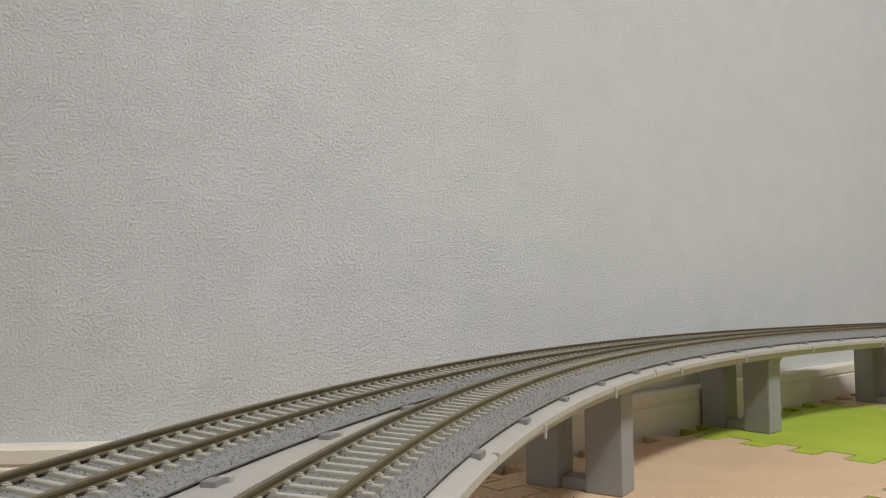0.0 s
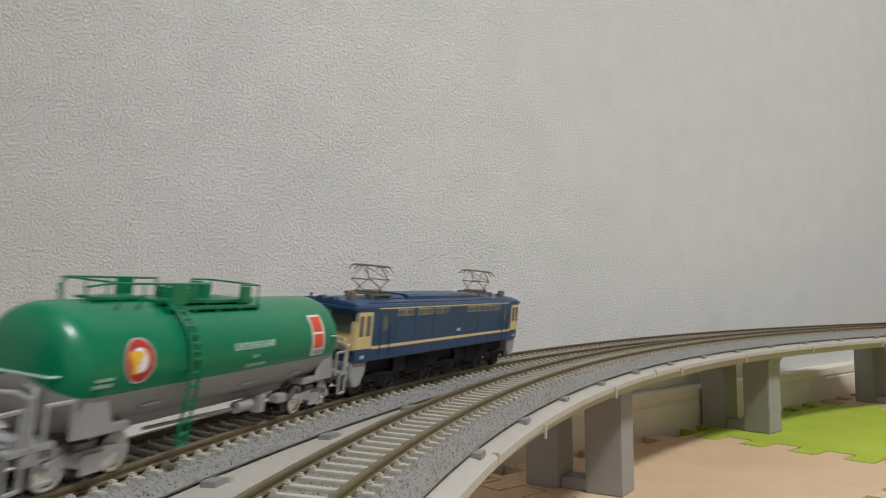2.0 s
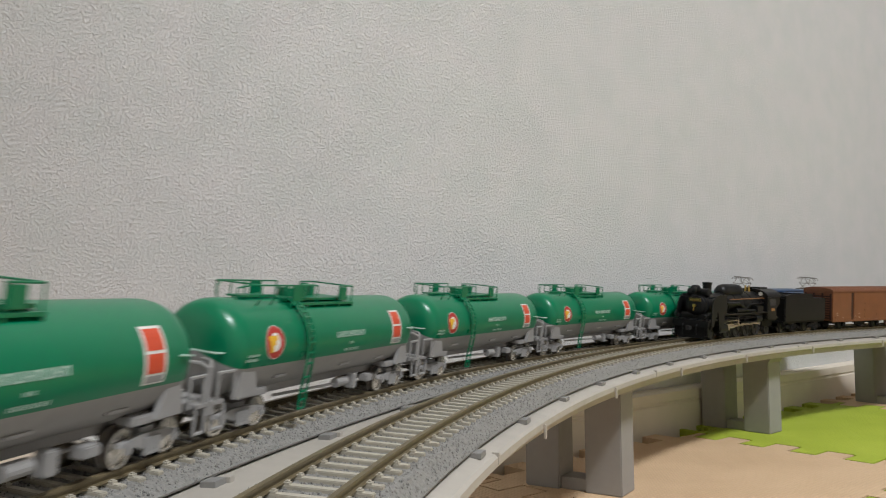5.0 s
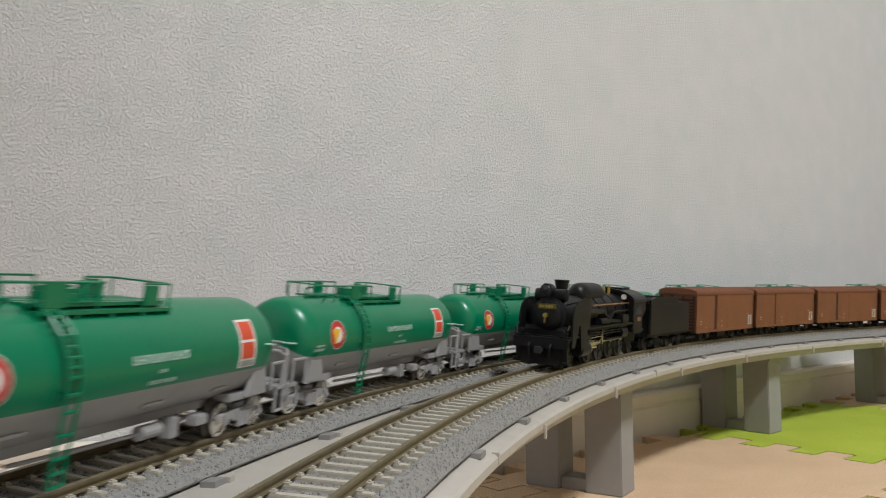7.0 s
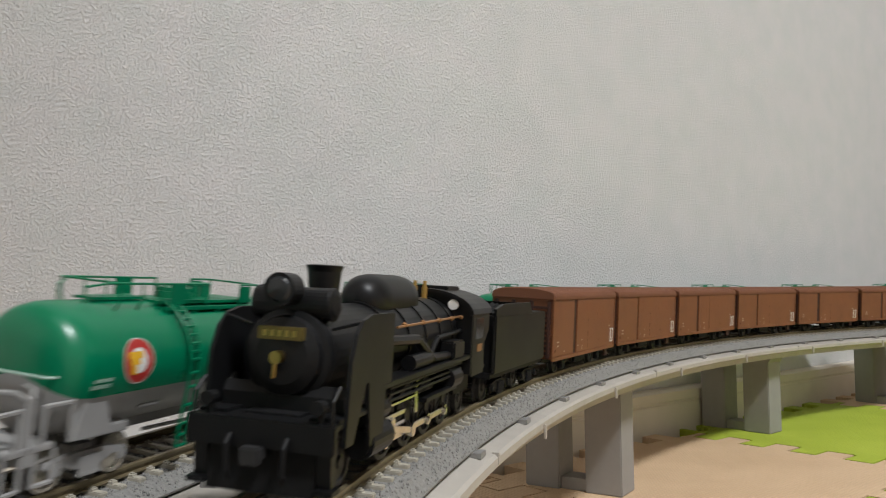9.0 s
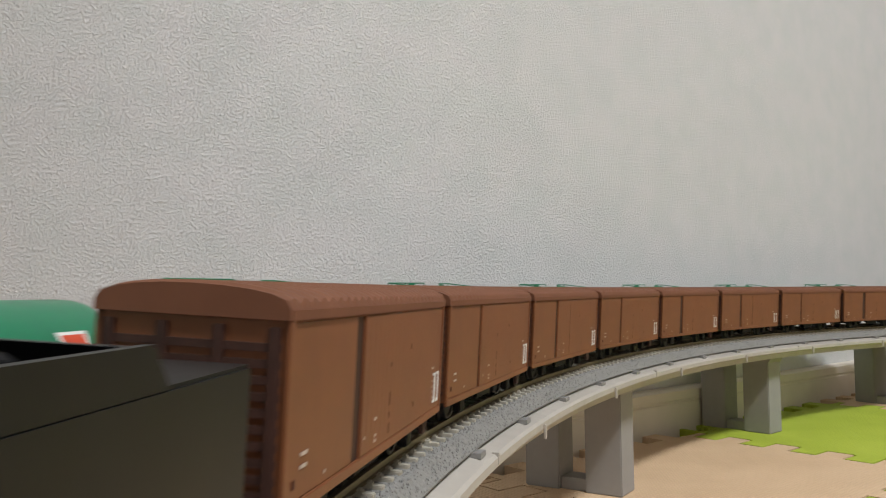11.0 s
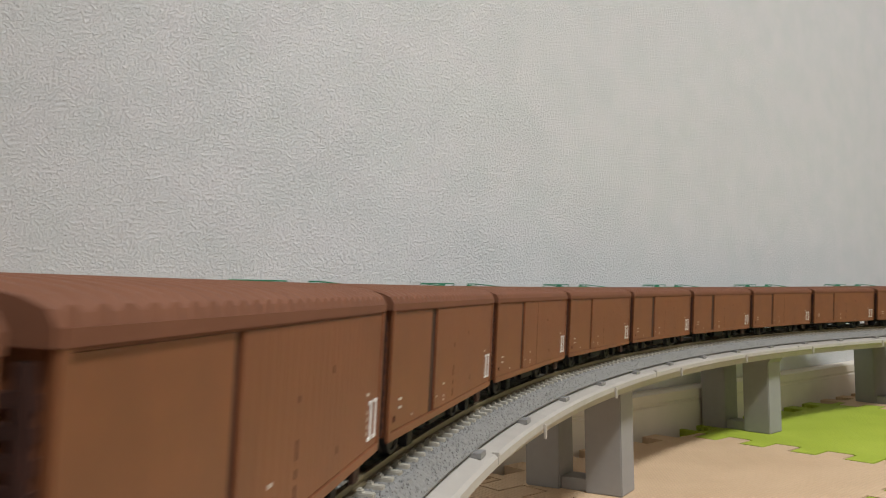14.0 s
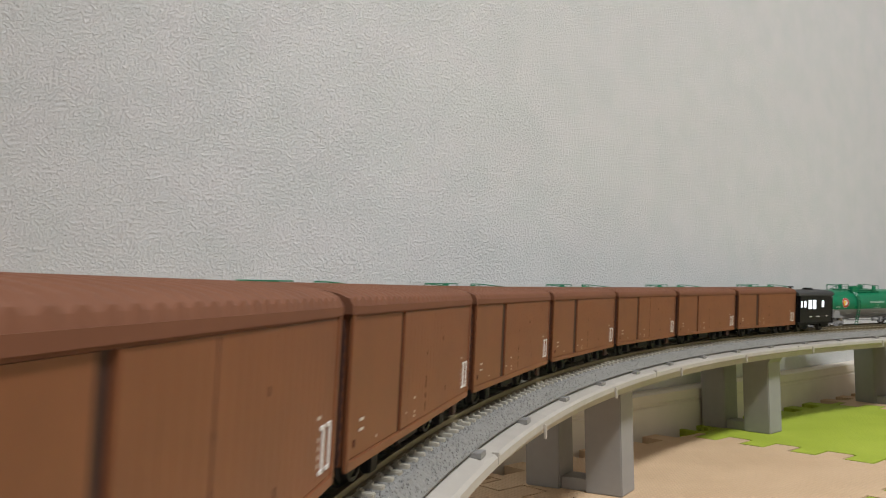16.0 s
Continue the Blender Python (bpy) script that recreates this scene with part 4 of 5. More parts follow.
    sec = [(-4.6, 21.7), (-4.4, 23.0), (-3.4, 23.5), (3.4, 23.5), (4.4, 23.0), (4.6, 21.7)]
    extrude_section(bm, sec, -20, 21)
    extrude_section(bm, [(y * 0.92, z - 0.35) for y, z in sec], 22.5, 27.0)
    extrude_section(bm, [(y * 0.92, z - 0.35) for y, z in sec], -27.5, -21.5)
    mon = part("roof_monitor", bm, MAT_BLUE, body)
    for x in (5.2, 9.4, 14.0, 18.0):
        for sg in (-1, 1):
            part("monitor_window", box(B(), x - 1.3, x + 1.3, min(sg * 4.3, sg * 4.62), max(sg * 4.3, sg * 4.62), 22.0, 22.9, 0.05), MAT_CABGLASS, mon)
    pantograph(car, -32.5)
    pantograph(car, 33.5)
    for x in (-36.0, 0.0, 36.0):
        bg = part("bogie", B_bogie(x, 15.0, 7.4, 3.7), MAT_BLACK, car)
        for dx in (-7.5, 7.5):
            wheelset("wheelset", bg, x + dx, 3.7, MAT_UNDER)
    for x in (-18.0, 18.0):
        bm = box(B(), x - 5.5, x + 5.5, -7.6, 7.6, 3.6, 8.6, 0.2)
        chest = part("equipment_box", bm, MAT_BLACK, car)
        for k in range(5):
            part("box_rib", box(B(), x - 4.8 + 2.1 * k, x - 3.8 + 2.1 * k, -7.9, 7.9, 4.2, 8.2, 0.1), MAT_BLACK, chest)
    # plain black boxes added to close the dark band between the bogies
    for x in (-27.0, -9.0, 9.0, 27.0):
        part("skirt_fill", box(B(), x - 3.4, x + 3.4, -7.5, 7.5, 4.4, 8.7, 0.2), MAT_BLACK, car)
    bm = box(B(), -44, 44, -6.4, 6.4, 5.4, 9.0)
    part("underframe", bm, MAT_BLACK, car)
    return car


# ---- brown covered wagon ----
def build_wagon(slot, seam, seam_line):
    car = empty("covered_wagon", "brown sliding-door covered goods wagon with ribbed roof", "goods wagon", "covered wagons of the train")
    h, w = 31.2, 8.5
    body = part("body", box(B(), -h, h, -w, w, 5.0, 21.6, 0.12), MAT_BROWN, car)
    # ribbed arched roof with an eaves rail
    bm = B()
    n, ribs = 12, 27
    rows = []
    for i in range(ribs * 4 + 1):
        x = -h - 0.5 + (2 * h + 1.0) * i / (ribs * 4)
        lift = 0.36 if i % 4 in (1, 2) else 0.0
        row = []
        for k in range(n + 1):
            a = math.pi * k / n
            y = -(w + 0.45) * math.cos(a)
            z = 21.8 + 1.8 * math.sin(a) ** 0.75 + (lift if 0 < k < n else 0)
            row.append(bm.verts.new((x, y, z)))
        rows.append(row)
    for p, q in zip(rows, rows[1:]):
        for k in range(n):
            bm.faces.new((p[k], p[k + 1], q[k + 1], q[k]))
    for row in (rows[0], rows[-1]):
        bm.faces.new(row)
    bmesh.ops.recalc_face_normals(bm, faces=bm.faces)
    roof = part("roof", bm, MAT_ROOFBROWN, car, "ribbed brown arched roof")
    for sg in (-1, 1):
        part("eaves_rail", box(B(), -h - 0.3, h + 0.3, min(sg * (w - 0.2), sg * (w + 0.55)), max(sg * (w - 0.2), sg * (w + 0.55)), 20.75, 22.1, 0.25), MAT_ROOFBROWN, roof)
    for d in (-1, 1):
        arch = [(-(w + 0.5), 21.0)] + [(-(w + 0.5) * math.cos(math.pi * k / 10), 21.9 + 1.8 * math.sin(math.pi * k / 10) ** 0.75) for k in range(11)] + [(w + 0.5, 21.0)]
        part("end_arch", extrude_section(B(), arch, min(d * h, d * (h + 0.55)), max(d * h, d * (h + 0.55))), MAT_ROOFBROWN, roof)
    for sg in (-1, 1):
        ya, yb = min(sg * w, sg * (w + 0.32)), max(sg * w, sg * (w + 0.32))
        yc, yd = min(sg * w, sg * (w + 0.5)), max(sg * w, sg * (w + 0.5))
        # two wide sliding doors; the leading one stands behind a slot of varying width, its shade painted as a dark
        # strip
        for x0, x1, deep in ((slot[1], 30.6, 0.12), (-30.6, slot[0], 0.0)):
            dr = part("sliding_door", box(B(), x0, x1, ya + (deep if sg < 0 else 0), yb - (deep if sg > 0 else 0), 5.5, 20.8, 0.1), MAT_BROWN, body)
            bm = B()
            k = x0 + 1.6
            while k < x1 - 1.2:
                box(bm, k - 0.05, k + 0.05, yb - 0.18 if sg > 0 else ya - 0.015, yb + 0.015 if sg > 0 else ya + 0.18, 5.9, 20.5)
                k += 1.85
            if not deep:
                part("door_bead", bm, MAT_BROWN, dr, kind="stuff")
            else:
                bm.free()
        part("slot_shade_strip", box(B(), slot[0], slot[1], min(sg * w, sg * (w + 0.06)), max(sg * w, sg * (w + 0.06)), 5.4, 20.8), MAT_DKBROWN, body, "dark strip for the shade in the door gap")
        part("door_edge", box(B(), slot[0] - 0.5, slot[0] - 0.05, min(sg * w, sg * (w + 0.42)), max(sg * w, sg * (w + 0.42)), 5.5, 20.8, 0.08), MAT_BROWN, body)
        bm = B()
        box(bm, -h, h, yc, yd, 4.4, 5.5, 0.1)
        for x in (-h + 0.25, h - 0.25):
            box(bm, x - 0.45, x + 0.45, yc, yd, 4.6, 21.2, 0.1)
        part("sole_bar", bm, MAT_BROWN, body)
        # rust-dark latches in a broken row down the door's middle
        ua, ub = min(sg * (w + 0.2), sg * (w + 0.37)), max(sg * (w + 0.2), sg * (w + 0.37))
        for z0, z1 in ((6.2, 7.6), (8.0, 8.9), (9.5, 11.3), (14.2, 14.9)):
            part("door_latch", box(B(), seam - 0.28, seam + 0.28, ua, ub, z0, z1, 0.08), MAT_LATCH, body)
        if seam_line:
            part("door_seam", box(B(), seam - 0.1, seam + 0.1, ua, ub - 0.02 if sg > 0 else ub, 5.6, 20.6), MAT_LATCH, body)
        for x, z in ((-13.5, 7.6), (-27.4, 8.2), (-11.0, 15.6), (28.6, 6.6)):
            part("rivet_stain", box(B(), x - 0.22, x + 0.22, ua, ub, z, z + 0.9, 0.08), MAT_LATCH, body)
        pa, pb = min(sg * (w + 0.25), sg * (w + 0.5)), max(sg * (w + 0.25), sg * (w + 0.5))
        # two white bracket handles at the trailing end, small stencils by the door
        for x in (-26.9, -29.2):
            bm = box(B(), x - 0.2, x + 0.2, pa, pb, 6.6, 10.9)
            box(bm, x - 0.2, x + 1.0, pa, pb, 10.6, 10.95)
            box(bm, x - 0.2, x + 1.0, pa, pb, 6.5, 6.85)
            part("bracket_handle", bm, MAT_WHITE, body, "white bracket handle")
        bm = B()
        qa, qb = min(sg * (w + 0.3), sg * (w + 0.35)), max(sg * (w + 0.3), sg * (w + 0.35))
        for x, z, l in ((-25.4, 11.8, 1.2), (26.6, 9.4, 1.5), (26.6, 8.3, 1.5), (21.0, 6.6, 0.4), (4.6, 8.9, 0.9), (4.4, 7.0, 0.6), (4.5, 6.4, 0.6), (8.6, 7.4, 0.4)):
            box(bm, x - l / 2, x + l / 2, qa, qb, z - 0.16, z + 0.16)
        for k in range(4):
            box(bm, -25.8, -25.3, qa, qb, 7.2 + 0.8 * k, 7.6 + 0.8 * k)
        part("stencil", bm, MAT_STENCIL, body, kind="stuff")
        for x in (-17.5, 17.5):
            bm = box(B(), x - 4.2, x + 4.2, min(sg * 6.4, sg * 7.4), max(sg * 6.4, sg * 7.4), 3.9, 4.7, 0.1)
            box(bm, x - 1.4, x + 1.4, min(sg * 6.2, sg * 7.6), max(sg * 6.2, sg * 7.6), 1.5, 4.0, 0.2)
            part("axle_guard", bm, MAT_BLACK, car)
        bm = B()
        slab(bm, [(-27.0, 4.6), (-23.6, 4.6), (-24.2, 2.0), (-26.4, 2.0)], min(sg * 7.4, sg * 8.0), max(sg * 7.4, sg * 8.0))
        part("step", bm, MAT_DKBROWN, car)
        part("brake_box", box(B(), -5, 5, min(sg * 6.0, sg * 6.8), max(sg * 6.0, sg * 6.8), 2.2, 4.6, 0.2), MAT_BLACK, car)
    for d in (-1, 1):
        bm = B()
        for y in (-7.6, -2.6, 2.6, 7.6):
            box(bm, min(d * h, d * (h + 0.5)), max(d * h, d * (h + 0.5)), y - 0.5, y + 0.5, 5.2, 20.4, 0.1)
        for k in range(10):
            box(bm, min(d * h, d * (h + 0.3)), max(d * h, d * (h + 0.3)), -8.2, 8.2, 6.2 + 1.35 * k, 6.9 + 1.35 * k)
        part("end_rib", bm, MAT_DKBROWN, body)
        bm = box(B(), min(d * h, d * (h + 3.0)), max(d * h, d * (h + 3.0)), -0.8, 0.8, 3.9, 5.2, 0.15)
        part("coupler", bm, MAT_BLACK, car)
    for x in (-17.5, 17.5):
        wheelset("wheelset", car, x, 2.87, MAT_UNDER)
    bm = box(B(), -h + 1, h - 1, -5.6, 5.6, 3.8, 5.1)
    part("underframe", bm, MAT_BLACK, car)
    return car


# ---- black brake van with lit windows ----
def build_van():
    car = empty("brake_van", "black brake van with lit windows and grey roof", "brake van")
    part("body", extrude_section(B(), body_section(8.6, 5.0, 19.6, 20.0), -17.0, 17.0), MAT_SOOT, car)
    bm = extrude_section(B(), body_section(9.0, 19.5, 20.0, 22.4), -19.2, 19.2)
    part("roof", bm, paint("van_roof_grey", (0.035, 0.035, 0.036), 0.6, vary=0.1, scale=200), car, "dark grey arched roof")
    part("stove_chimney", rod(rod(B(), (8.0, -2, 21.6), (8.0, -2, 24.0), 0.6, 10), (8.0, -2, 23.6), (8.0, -2, 24.2), 1.5, 12), MAT_BLACK, car)
    part("roof_vent", box(B(), -9, -4, -1.8, 1.8, 22.0, 23.4, 0.3), MAT_BLACK, car)
    for sg in (-1, 1):
        for x, hw, z0, z1 in ((15.6, 0.7, 13.4, 16.6), (12.0, 1.0, 13.3, 16.8), (7.0, 1.6, 12.4, 17.2), (2.2, 1.6, 12.4, 17.2), (-6.8, 1.1, 13.2, 16.8)):
            frm = part("window_frame", box(B(), x - hw - 0.4, x + hw + 0.4, min(sg * 8.5, sg * 8.75), max(sg * 8.5, sg * 8.75), z0 - 0.5, z1 + 0.5, 0.08), MAT_BLACK, car)
            part("pane", box(B(), x - hw, x + hw, min(sg * 8.6, sg * 8.82), max(sg * 8.6, sg * 8.82), z0, z1, 0.04), MAT_LIT, frm, "glowing white pane")
        bm = B()
        for x, l in ((6.0, 1.2), (-2.0, 1.8), (-11.5, 1.0)):
            box(bm, x - l, x + l, min(sg * 8.5, sg * 8.72), max(sg * 8.5, sg * 8.72), 8.0, 8.35)
        part("lettering", bm, MAT_WHITE, car, kind="stuff")
        bm = B()
        box(bm, -19.0, 19.0, min(sg * 7.6, sg * 8.6), max(sg * 7.6, sg * 8.6), 4.2, 5.4, 0.1)
        for x in (-11.5, 11.5):
            box(bm, x - 4.2, x + 4.2, min(sg * 6.4, sg * 7.4), max(sg * 6.4, sg * 7.4), 2.4, 4.4, 0.2)
        part("sole_bar", bm, MAT_BLACK, car)
    for d in (-1, 1):
        for y in (-8, 0, 8):
            part("end_post", rod(B(), (d * 18.8, y, 5), (d * 18.8, y, 20.2), 0.25, 6), MAT_BLACK, car)
        part("end_rail", rod(B(), (d * 18.8, -8, 11), (d * 18.8, 8, 11), 0.25, 6), MAT_BLACK, car)
        part("coupler", box(B(), min(d * 18, d * 21.6), max(d * 18, d * 21.6), -0.8, 0.8, 3.9, 5.2, 0.15), MAT_BLACK, car)
    for x in (-11.5, 11.5):
        wheelset("wheelset", car, x, 2.87, MAT_UNDER)
    part("underframe", box(B(), -17.5, 17.5, -6, 6, 3.8, 5.1), MAT_BLACK, car)
    return car


# ---- steam locomotive and tender ----
DRIVE_X = (22.6, 12.4, 2.2, -8.0)
DRIVE_R = 4.67


def build_steam():
    car = empty("steam_locomotive", "satin black steam locomotive with smoke deflectors", "steam locomotive")
    zb = 15.6
    bm = turned(B(), [(-13, 6.3), (4, 6.2), (24, 5.7), (42.2, 5.7), (42.9, 5.4), (43.2, 4.6)], 40, "x", (0, 0, zb))
    boiler = part("boiler", bm, MAT_SOOT, car, smooth=False)
    bm = B()
    for x in (-9, -1, 7, 15, 23):
        turned(bm, [(x - 0.35, 6.45 - 0.012 * max(0, x) * 1.6), (x + 0.35, 6.45 - 0.012 * max(0, x) * 1.6)], 40, "x", (0, 0, zb))
    part("boiler_band", bm, MAT_SOOT, boiler)
    front = part("smokebox_door", turned(B(), [(43.1, 4.7), (43.9, 4.4), (44.5, 3.2), (44.8, 1.6), (44.9, 0.02)], 32, "x", (0, 0, zb)), MAT_SOOT, car)
    bm = pipe(rod(B(), (44.8, 0, zb), (46.0, 0, zb), 0.75, 14), [(45.8, 0, zb), (45.8, -0.2, zb - 2.3)], 0.26)
    part("door_handle", bm, MAT_BRASS, front, "small brass handwheel")
    plate = part("number_plate", box(B(), 44.2, 45.1, -2.8, 2.8, zb + 1.9, zb + 3.4, 0.1), MAT_PLATE, front, "dull brass-edged number plate")
    bm = B()
    for k in range(5):
        box(bm, 45.0, 45.14, -2.1 + 0.9 * k, -1.6 + 0.9 * k, zb + 2.3, zb + 3.0)
    part("number_bars", bm, MAT_BRASS, plate)
    # feed-water heater across the smokebox, chimney, domes
    bm = rod(B(), (41.2, -4.5, zb + 6.0), (41.2, 4.5, zb + 6.0), 1.9, 24)
    for sg in (-1, 1):
        turned(bm, [(sg * 4.5, 2.0), (sg * 4.9, 1.9), (sg * 5.1, 1.2), (sg * 5.15, 0.02)], 24, "y", (41.2, 0, zb + 6.0))
    part("water_heater", bm, MAT_SOOT, car, smooth=False)
    part("chimney", turned(B(), [(zb + 5, 2.6), (zb + 6.5, 2.0), (zb + 7.2, 1.9), (zb + 9.8, 2.15), (zb + 10.6, 2.4), (zb + 10.7, 2.0), (zb + 9.8, 1.7)], 28, "z", (33.6, 0, 0)), MAT_SOOT, car)
    lampb = part("headlamp", rod(B(), (43.2, 0, zb + 7.6), (46.0, 0, zb + 7.6), 1.9, 24), MAT_SOOT, car)
    part("lens", turned(B(), [(45.9, 1.6), (46.3, 1.2), (46.5, 0.02)], 24, "x", (0, 0, zb + 7.6)), MAT_GLASS, lampb)
    bm = B()
    rows = [(22.6, 0.1), (22.3, 1.7), (21.2, 2.8), (19.4, 3.5), (17.0, 3.7), (6.5, 3.7), (3.6, 3.5), (2.0, 2.8), (1.1, 1.7), (0.8, 0.1)]
    turned(bm, rows, 28, "x", (0, 0, zb + 6.2))
    part("dome", bm, MAT_SOOT, car, smooth=True)
    bm = B()
    for y in (-0.9, 0.9):
        rod(bm, (-8.3, y, zb + 5.8), (-8.3, y, zb + 8.2), 0.5, 10)
        rod(bm, (-8.3, y, zb + 8.2), (-8.3, y, zb + 9.2), 0.35, 10)
    part("whistle", bm, MAT_BRASS, car, "pair of brass whistles")
    # smoke deflectors with a slanted cut below
    for sg in (-1, 1):
        bm = slab(B(), [(31.2, 12.0), (31.2, 20.7), (39.0, 20.7), (41.8, 20.1), (43.6, 18.6), (44.9, 15.8), (45.8, 6.4), (43.6, 6.4), (40.2, 12.8), (39.4, 12.8), (38.2, 5.2), (33.8, 5.2), (33.4, 12.0)], min(sg * 8.4, sg * 8.9), max(sg * 8.4, sg * 8.9))
        part("smoke_deflector", bm, MAT_SOOT, car)
        for x in (31, 42):
            part("deflector_stay", rod(B(), (x, sg * 5.0, zb + 3.2), (x, sg * 8.5, zb + 4.2), 0.2, 6), MAT_SOOT, car)
        # running board, pipes, copper rail
        bm = B()
        box(bm, -13, 33.5, min(sg * 5.6, sg * 8.9), max(sg * 5.6, sg * 8.9), 11.3, 12.0, 0.1)
        box(bm, 33.4, 47.0, min(sg * 5.0, sg * 8.6), max(sg * 5.0, sg * 8.6), 9.0, 9.6, 0.1)
        box(bm, -4, 14, min(sg * 6.0, sg * 8.7), max(sg * 6.0, sg * 8.7), 7.0, 7.6, 0.1)
        part("running_board", bm, MAT_SOOT, car)
        bm = pipe(B(), [(24.0, sg * 6.9, zb + 2.8), (-13, sg * 7.0, zb + 3.2)], 0.2)
        for x in (21, 12, 3, -5, -12):
            bmesh.ops.create_icosphere(bm, subdivisions=1, radius=0.45, matrix=Matrix.Translation((x, sg * 6.9, zb + 3.0)))
        part("copper_rail", bm, MAT_COPPER, car, "copper pipe with valve nodes")
        bm = B()
        pipe(bm, [(26, sg * 6.2, zb + 1.0), (14, sg * 6.8, zb + 0.6), (8, sg * 7.4, zb - 2.6), (-4, sg * 7.6, zb - 3.0)], 0.75, 8)
        pipe(bm, [(-12, sg * 6.8, zb + 0.6), (4, sg * 7.0, zb + 0.2), (10, sg * 7.4, zb - 3.0)], 0.4, 8)
        for k in range(3):
            pipe(bm, [(30, sg * 8.2, 10.9 - 0.8 * k), (-8, sg * 8.2, 10.9 - 0.8 * k)], 0.22)
        part("pipework", bm, MAT_SOOT, car)
        bm = rod(B(), (10.0, sg * 7.2, 13.1), (19.0, sg * 7.2, 13.1), 1.15, 16)
        part("air_tank", bm, MAT_SOOT, car)
        bm = rod(B(), (-6.5, sg * 7.4, 8.8), (-0.5, sg * 7.4, 8.8), 1.8, 16)
        box(bm, -8.0, -1.0, sg * 7.4 - 1.4, sg * 7.4 + 1.4, 12.0, 15.0, 0.3)
        part("air_pump", bm, MAT_SOOT, car)
        # cylinder and valve gear
        bm = rod(B(), (29.5, sg * 7.0, 5.2), (37.0, sg * 7.0, 5.2), 2.1, 22)
        rod(bm, (29.5, sg * 7.0, 8.6), (37.4, sg * 7.0, 8.6), 1.5, 16)
        rod(bm, (37.0, sg * 7.0, 5.2), (37.6, sg * 7.0, 5.2), 1.7, 22)
        part("cylinder", bm, MAT_SOOT, car)
        bm = B()
        rod(bm, (29.4, sg * 7.0, 5.2), (20.0, sg * 7.0, 5.2), 0.35, 8)
        box(bm, 20.0, 29.5, sg * 7.0 - 0.35, sg * 7.0 + 0.35, 6.3, 6.9, 0.08)
        box(bm, 25.6, 27.6, sg * 7.3 - 0.6, sg * 7.3 + 0.6, 4.2, 6.6, 0.15)
        part("slide_bar", bm, MAT_STEEL, car, "bright steel slide bar and crosshead")
        bm = slab(B(), [(16.2, 6.0), (17.2, 6.0), (17.8, 9.0), (17.2, 11.0), (16.2, 11.0), (16.6, 9.0)], min(sg * 7.4, sg * 8.0), max(sg * 7.4, sg * 8.0))
        pipe(bm, [(17, sg * 7.9, 8.6), (29, sg * 7.6, 8.4)], 0.3)
        part("valve_gear", bm, MAT_STEEL, car, "bright steel valve gear link")
    # front deck, buffer beam, pilot truck
    bm = box(B(), 42.6, 48.6, -8.6, 8.6, 8.4, 9.2, 0.15)
    box(bm, 47.8, 48.8, -8.8, 8.8, 6.0, 9.2, 0.15)
    slab(bm, [(42.6, 9.2), (43.6, 9.2), (43.6, 11.2), (42.6, 12.4)], -7.6, 7.6)
    part("buffer_beam", bm, MAT_SOOT, car)
    for sg in (-1, 1):
        part("front_step", slab(B(), [(46.6, 6.2), (48.0, 6.2), (47.6, 1.8), (46.6, 1.8)], min(sg * 6.6, sg * 8.2), max(sg * 6.6, sg * 8.2)), MAT_SOOT, car)
        part("front_rail", pipe(B(), [(48.2, sg * 8.2, 9.0), (48.2, sg * 8.2, 11.6), (46.4, sg * 8.2, 13.0)], 0.22), MAT_SOOT, car)
        part("marker_lamp", rod(rod(B(), (47.6, sg * 6.6, 9.2), (47.6, sg * 6.6, 10.4), 0.4, 8), (47.2, sg * 6.6, 10.9), (48.8, sg * 6.6, 10.9), 0.8, 12), MAT_SOOT, car)
    # guard irons, hoses and steps under the buffer beam
    for sg in (-1, 1):
        part("guard_iron", slab(B(), [(43.0, 6.4), (46.6, 6.4), (46.2, 0.7), (44.6, 0.7)], min(sg * 4.1, sg * 5.6), max(sg * 4.1, sg * 5.6)), MAT_BLACK, car)
        part("air_hose", pipe(B(), [(48.8, sg * 3.4, 7.4), (49.6, sg * 3.4, 6.4), (49.5, sg * 3.3, 3.6), (48.9, sg * 3.2, 2.6)], 0.34), MAT_BLACK, car)
        part("buffer_step", box(B(), 46.2, 48.6, min(sg * 6.4, sg * 8.7), max(sg * 6.4, sg * 8.7), 1.7, 2.3, 0.1), MAT_SOOT, car)
    # black plate added to stand for the deep shade below the beam
    part("shade_plate", slab(B(), [(44.2, 6.2), (47.6, 6.2), (48.2, 1.2), (46.8, 1.0), (45.6, 3.0)], -6.4, 6.4), MAT_BLACK, car)
    part("coupler", box(box(B(), 48, 50.6, -0.8, 0.8, 5.0, 6.3, 0.15), 49.6, 51.0, -1.1, 1.1, 4.6, 6.6, 0.2), MAT_UNDER, car)
    part("frame", box(box(B(), -26, 46, -3.4, 3.4, 4.6, 9.5), -27, -13, -7.2, 7.2, 7.2, 10.6, 0.2), MAT_BLACK, car)
    wheelset("pilot_wheelset", car, 37.6, 2.87, MAT_UNDER)
    wheelset("trailing_wheelset", car, -20.6, 2.87, MAT_UNDER)
    part("ash_pan", slab(B(), [(-12, 9), (-26, 9), (-25, 4.4), (-14, 4.4)], -5.6, 5.6), MAT_BLACK, car)
    # cab
    cab = part("cab", box(B(), -26.0, -12.9, -8.6, 8.6, 8.4, 9.2, 0.1), MAT_SOOT, car)
    for sg in (-1, 1):
        bm = slab(B(), [(-12.6, 8.0), (-12.6, 19.4), (-26.4, 19.4), (-26.4, 16.0), (-22.6, 13.5), (-22.6, 8.0)], min(sg * 8.6, sg * 9.1), max(sg * 8.6, sg * 9.1))
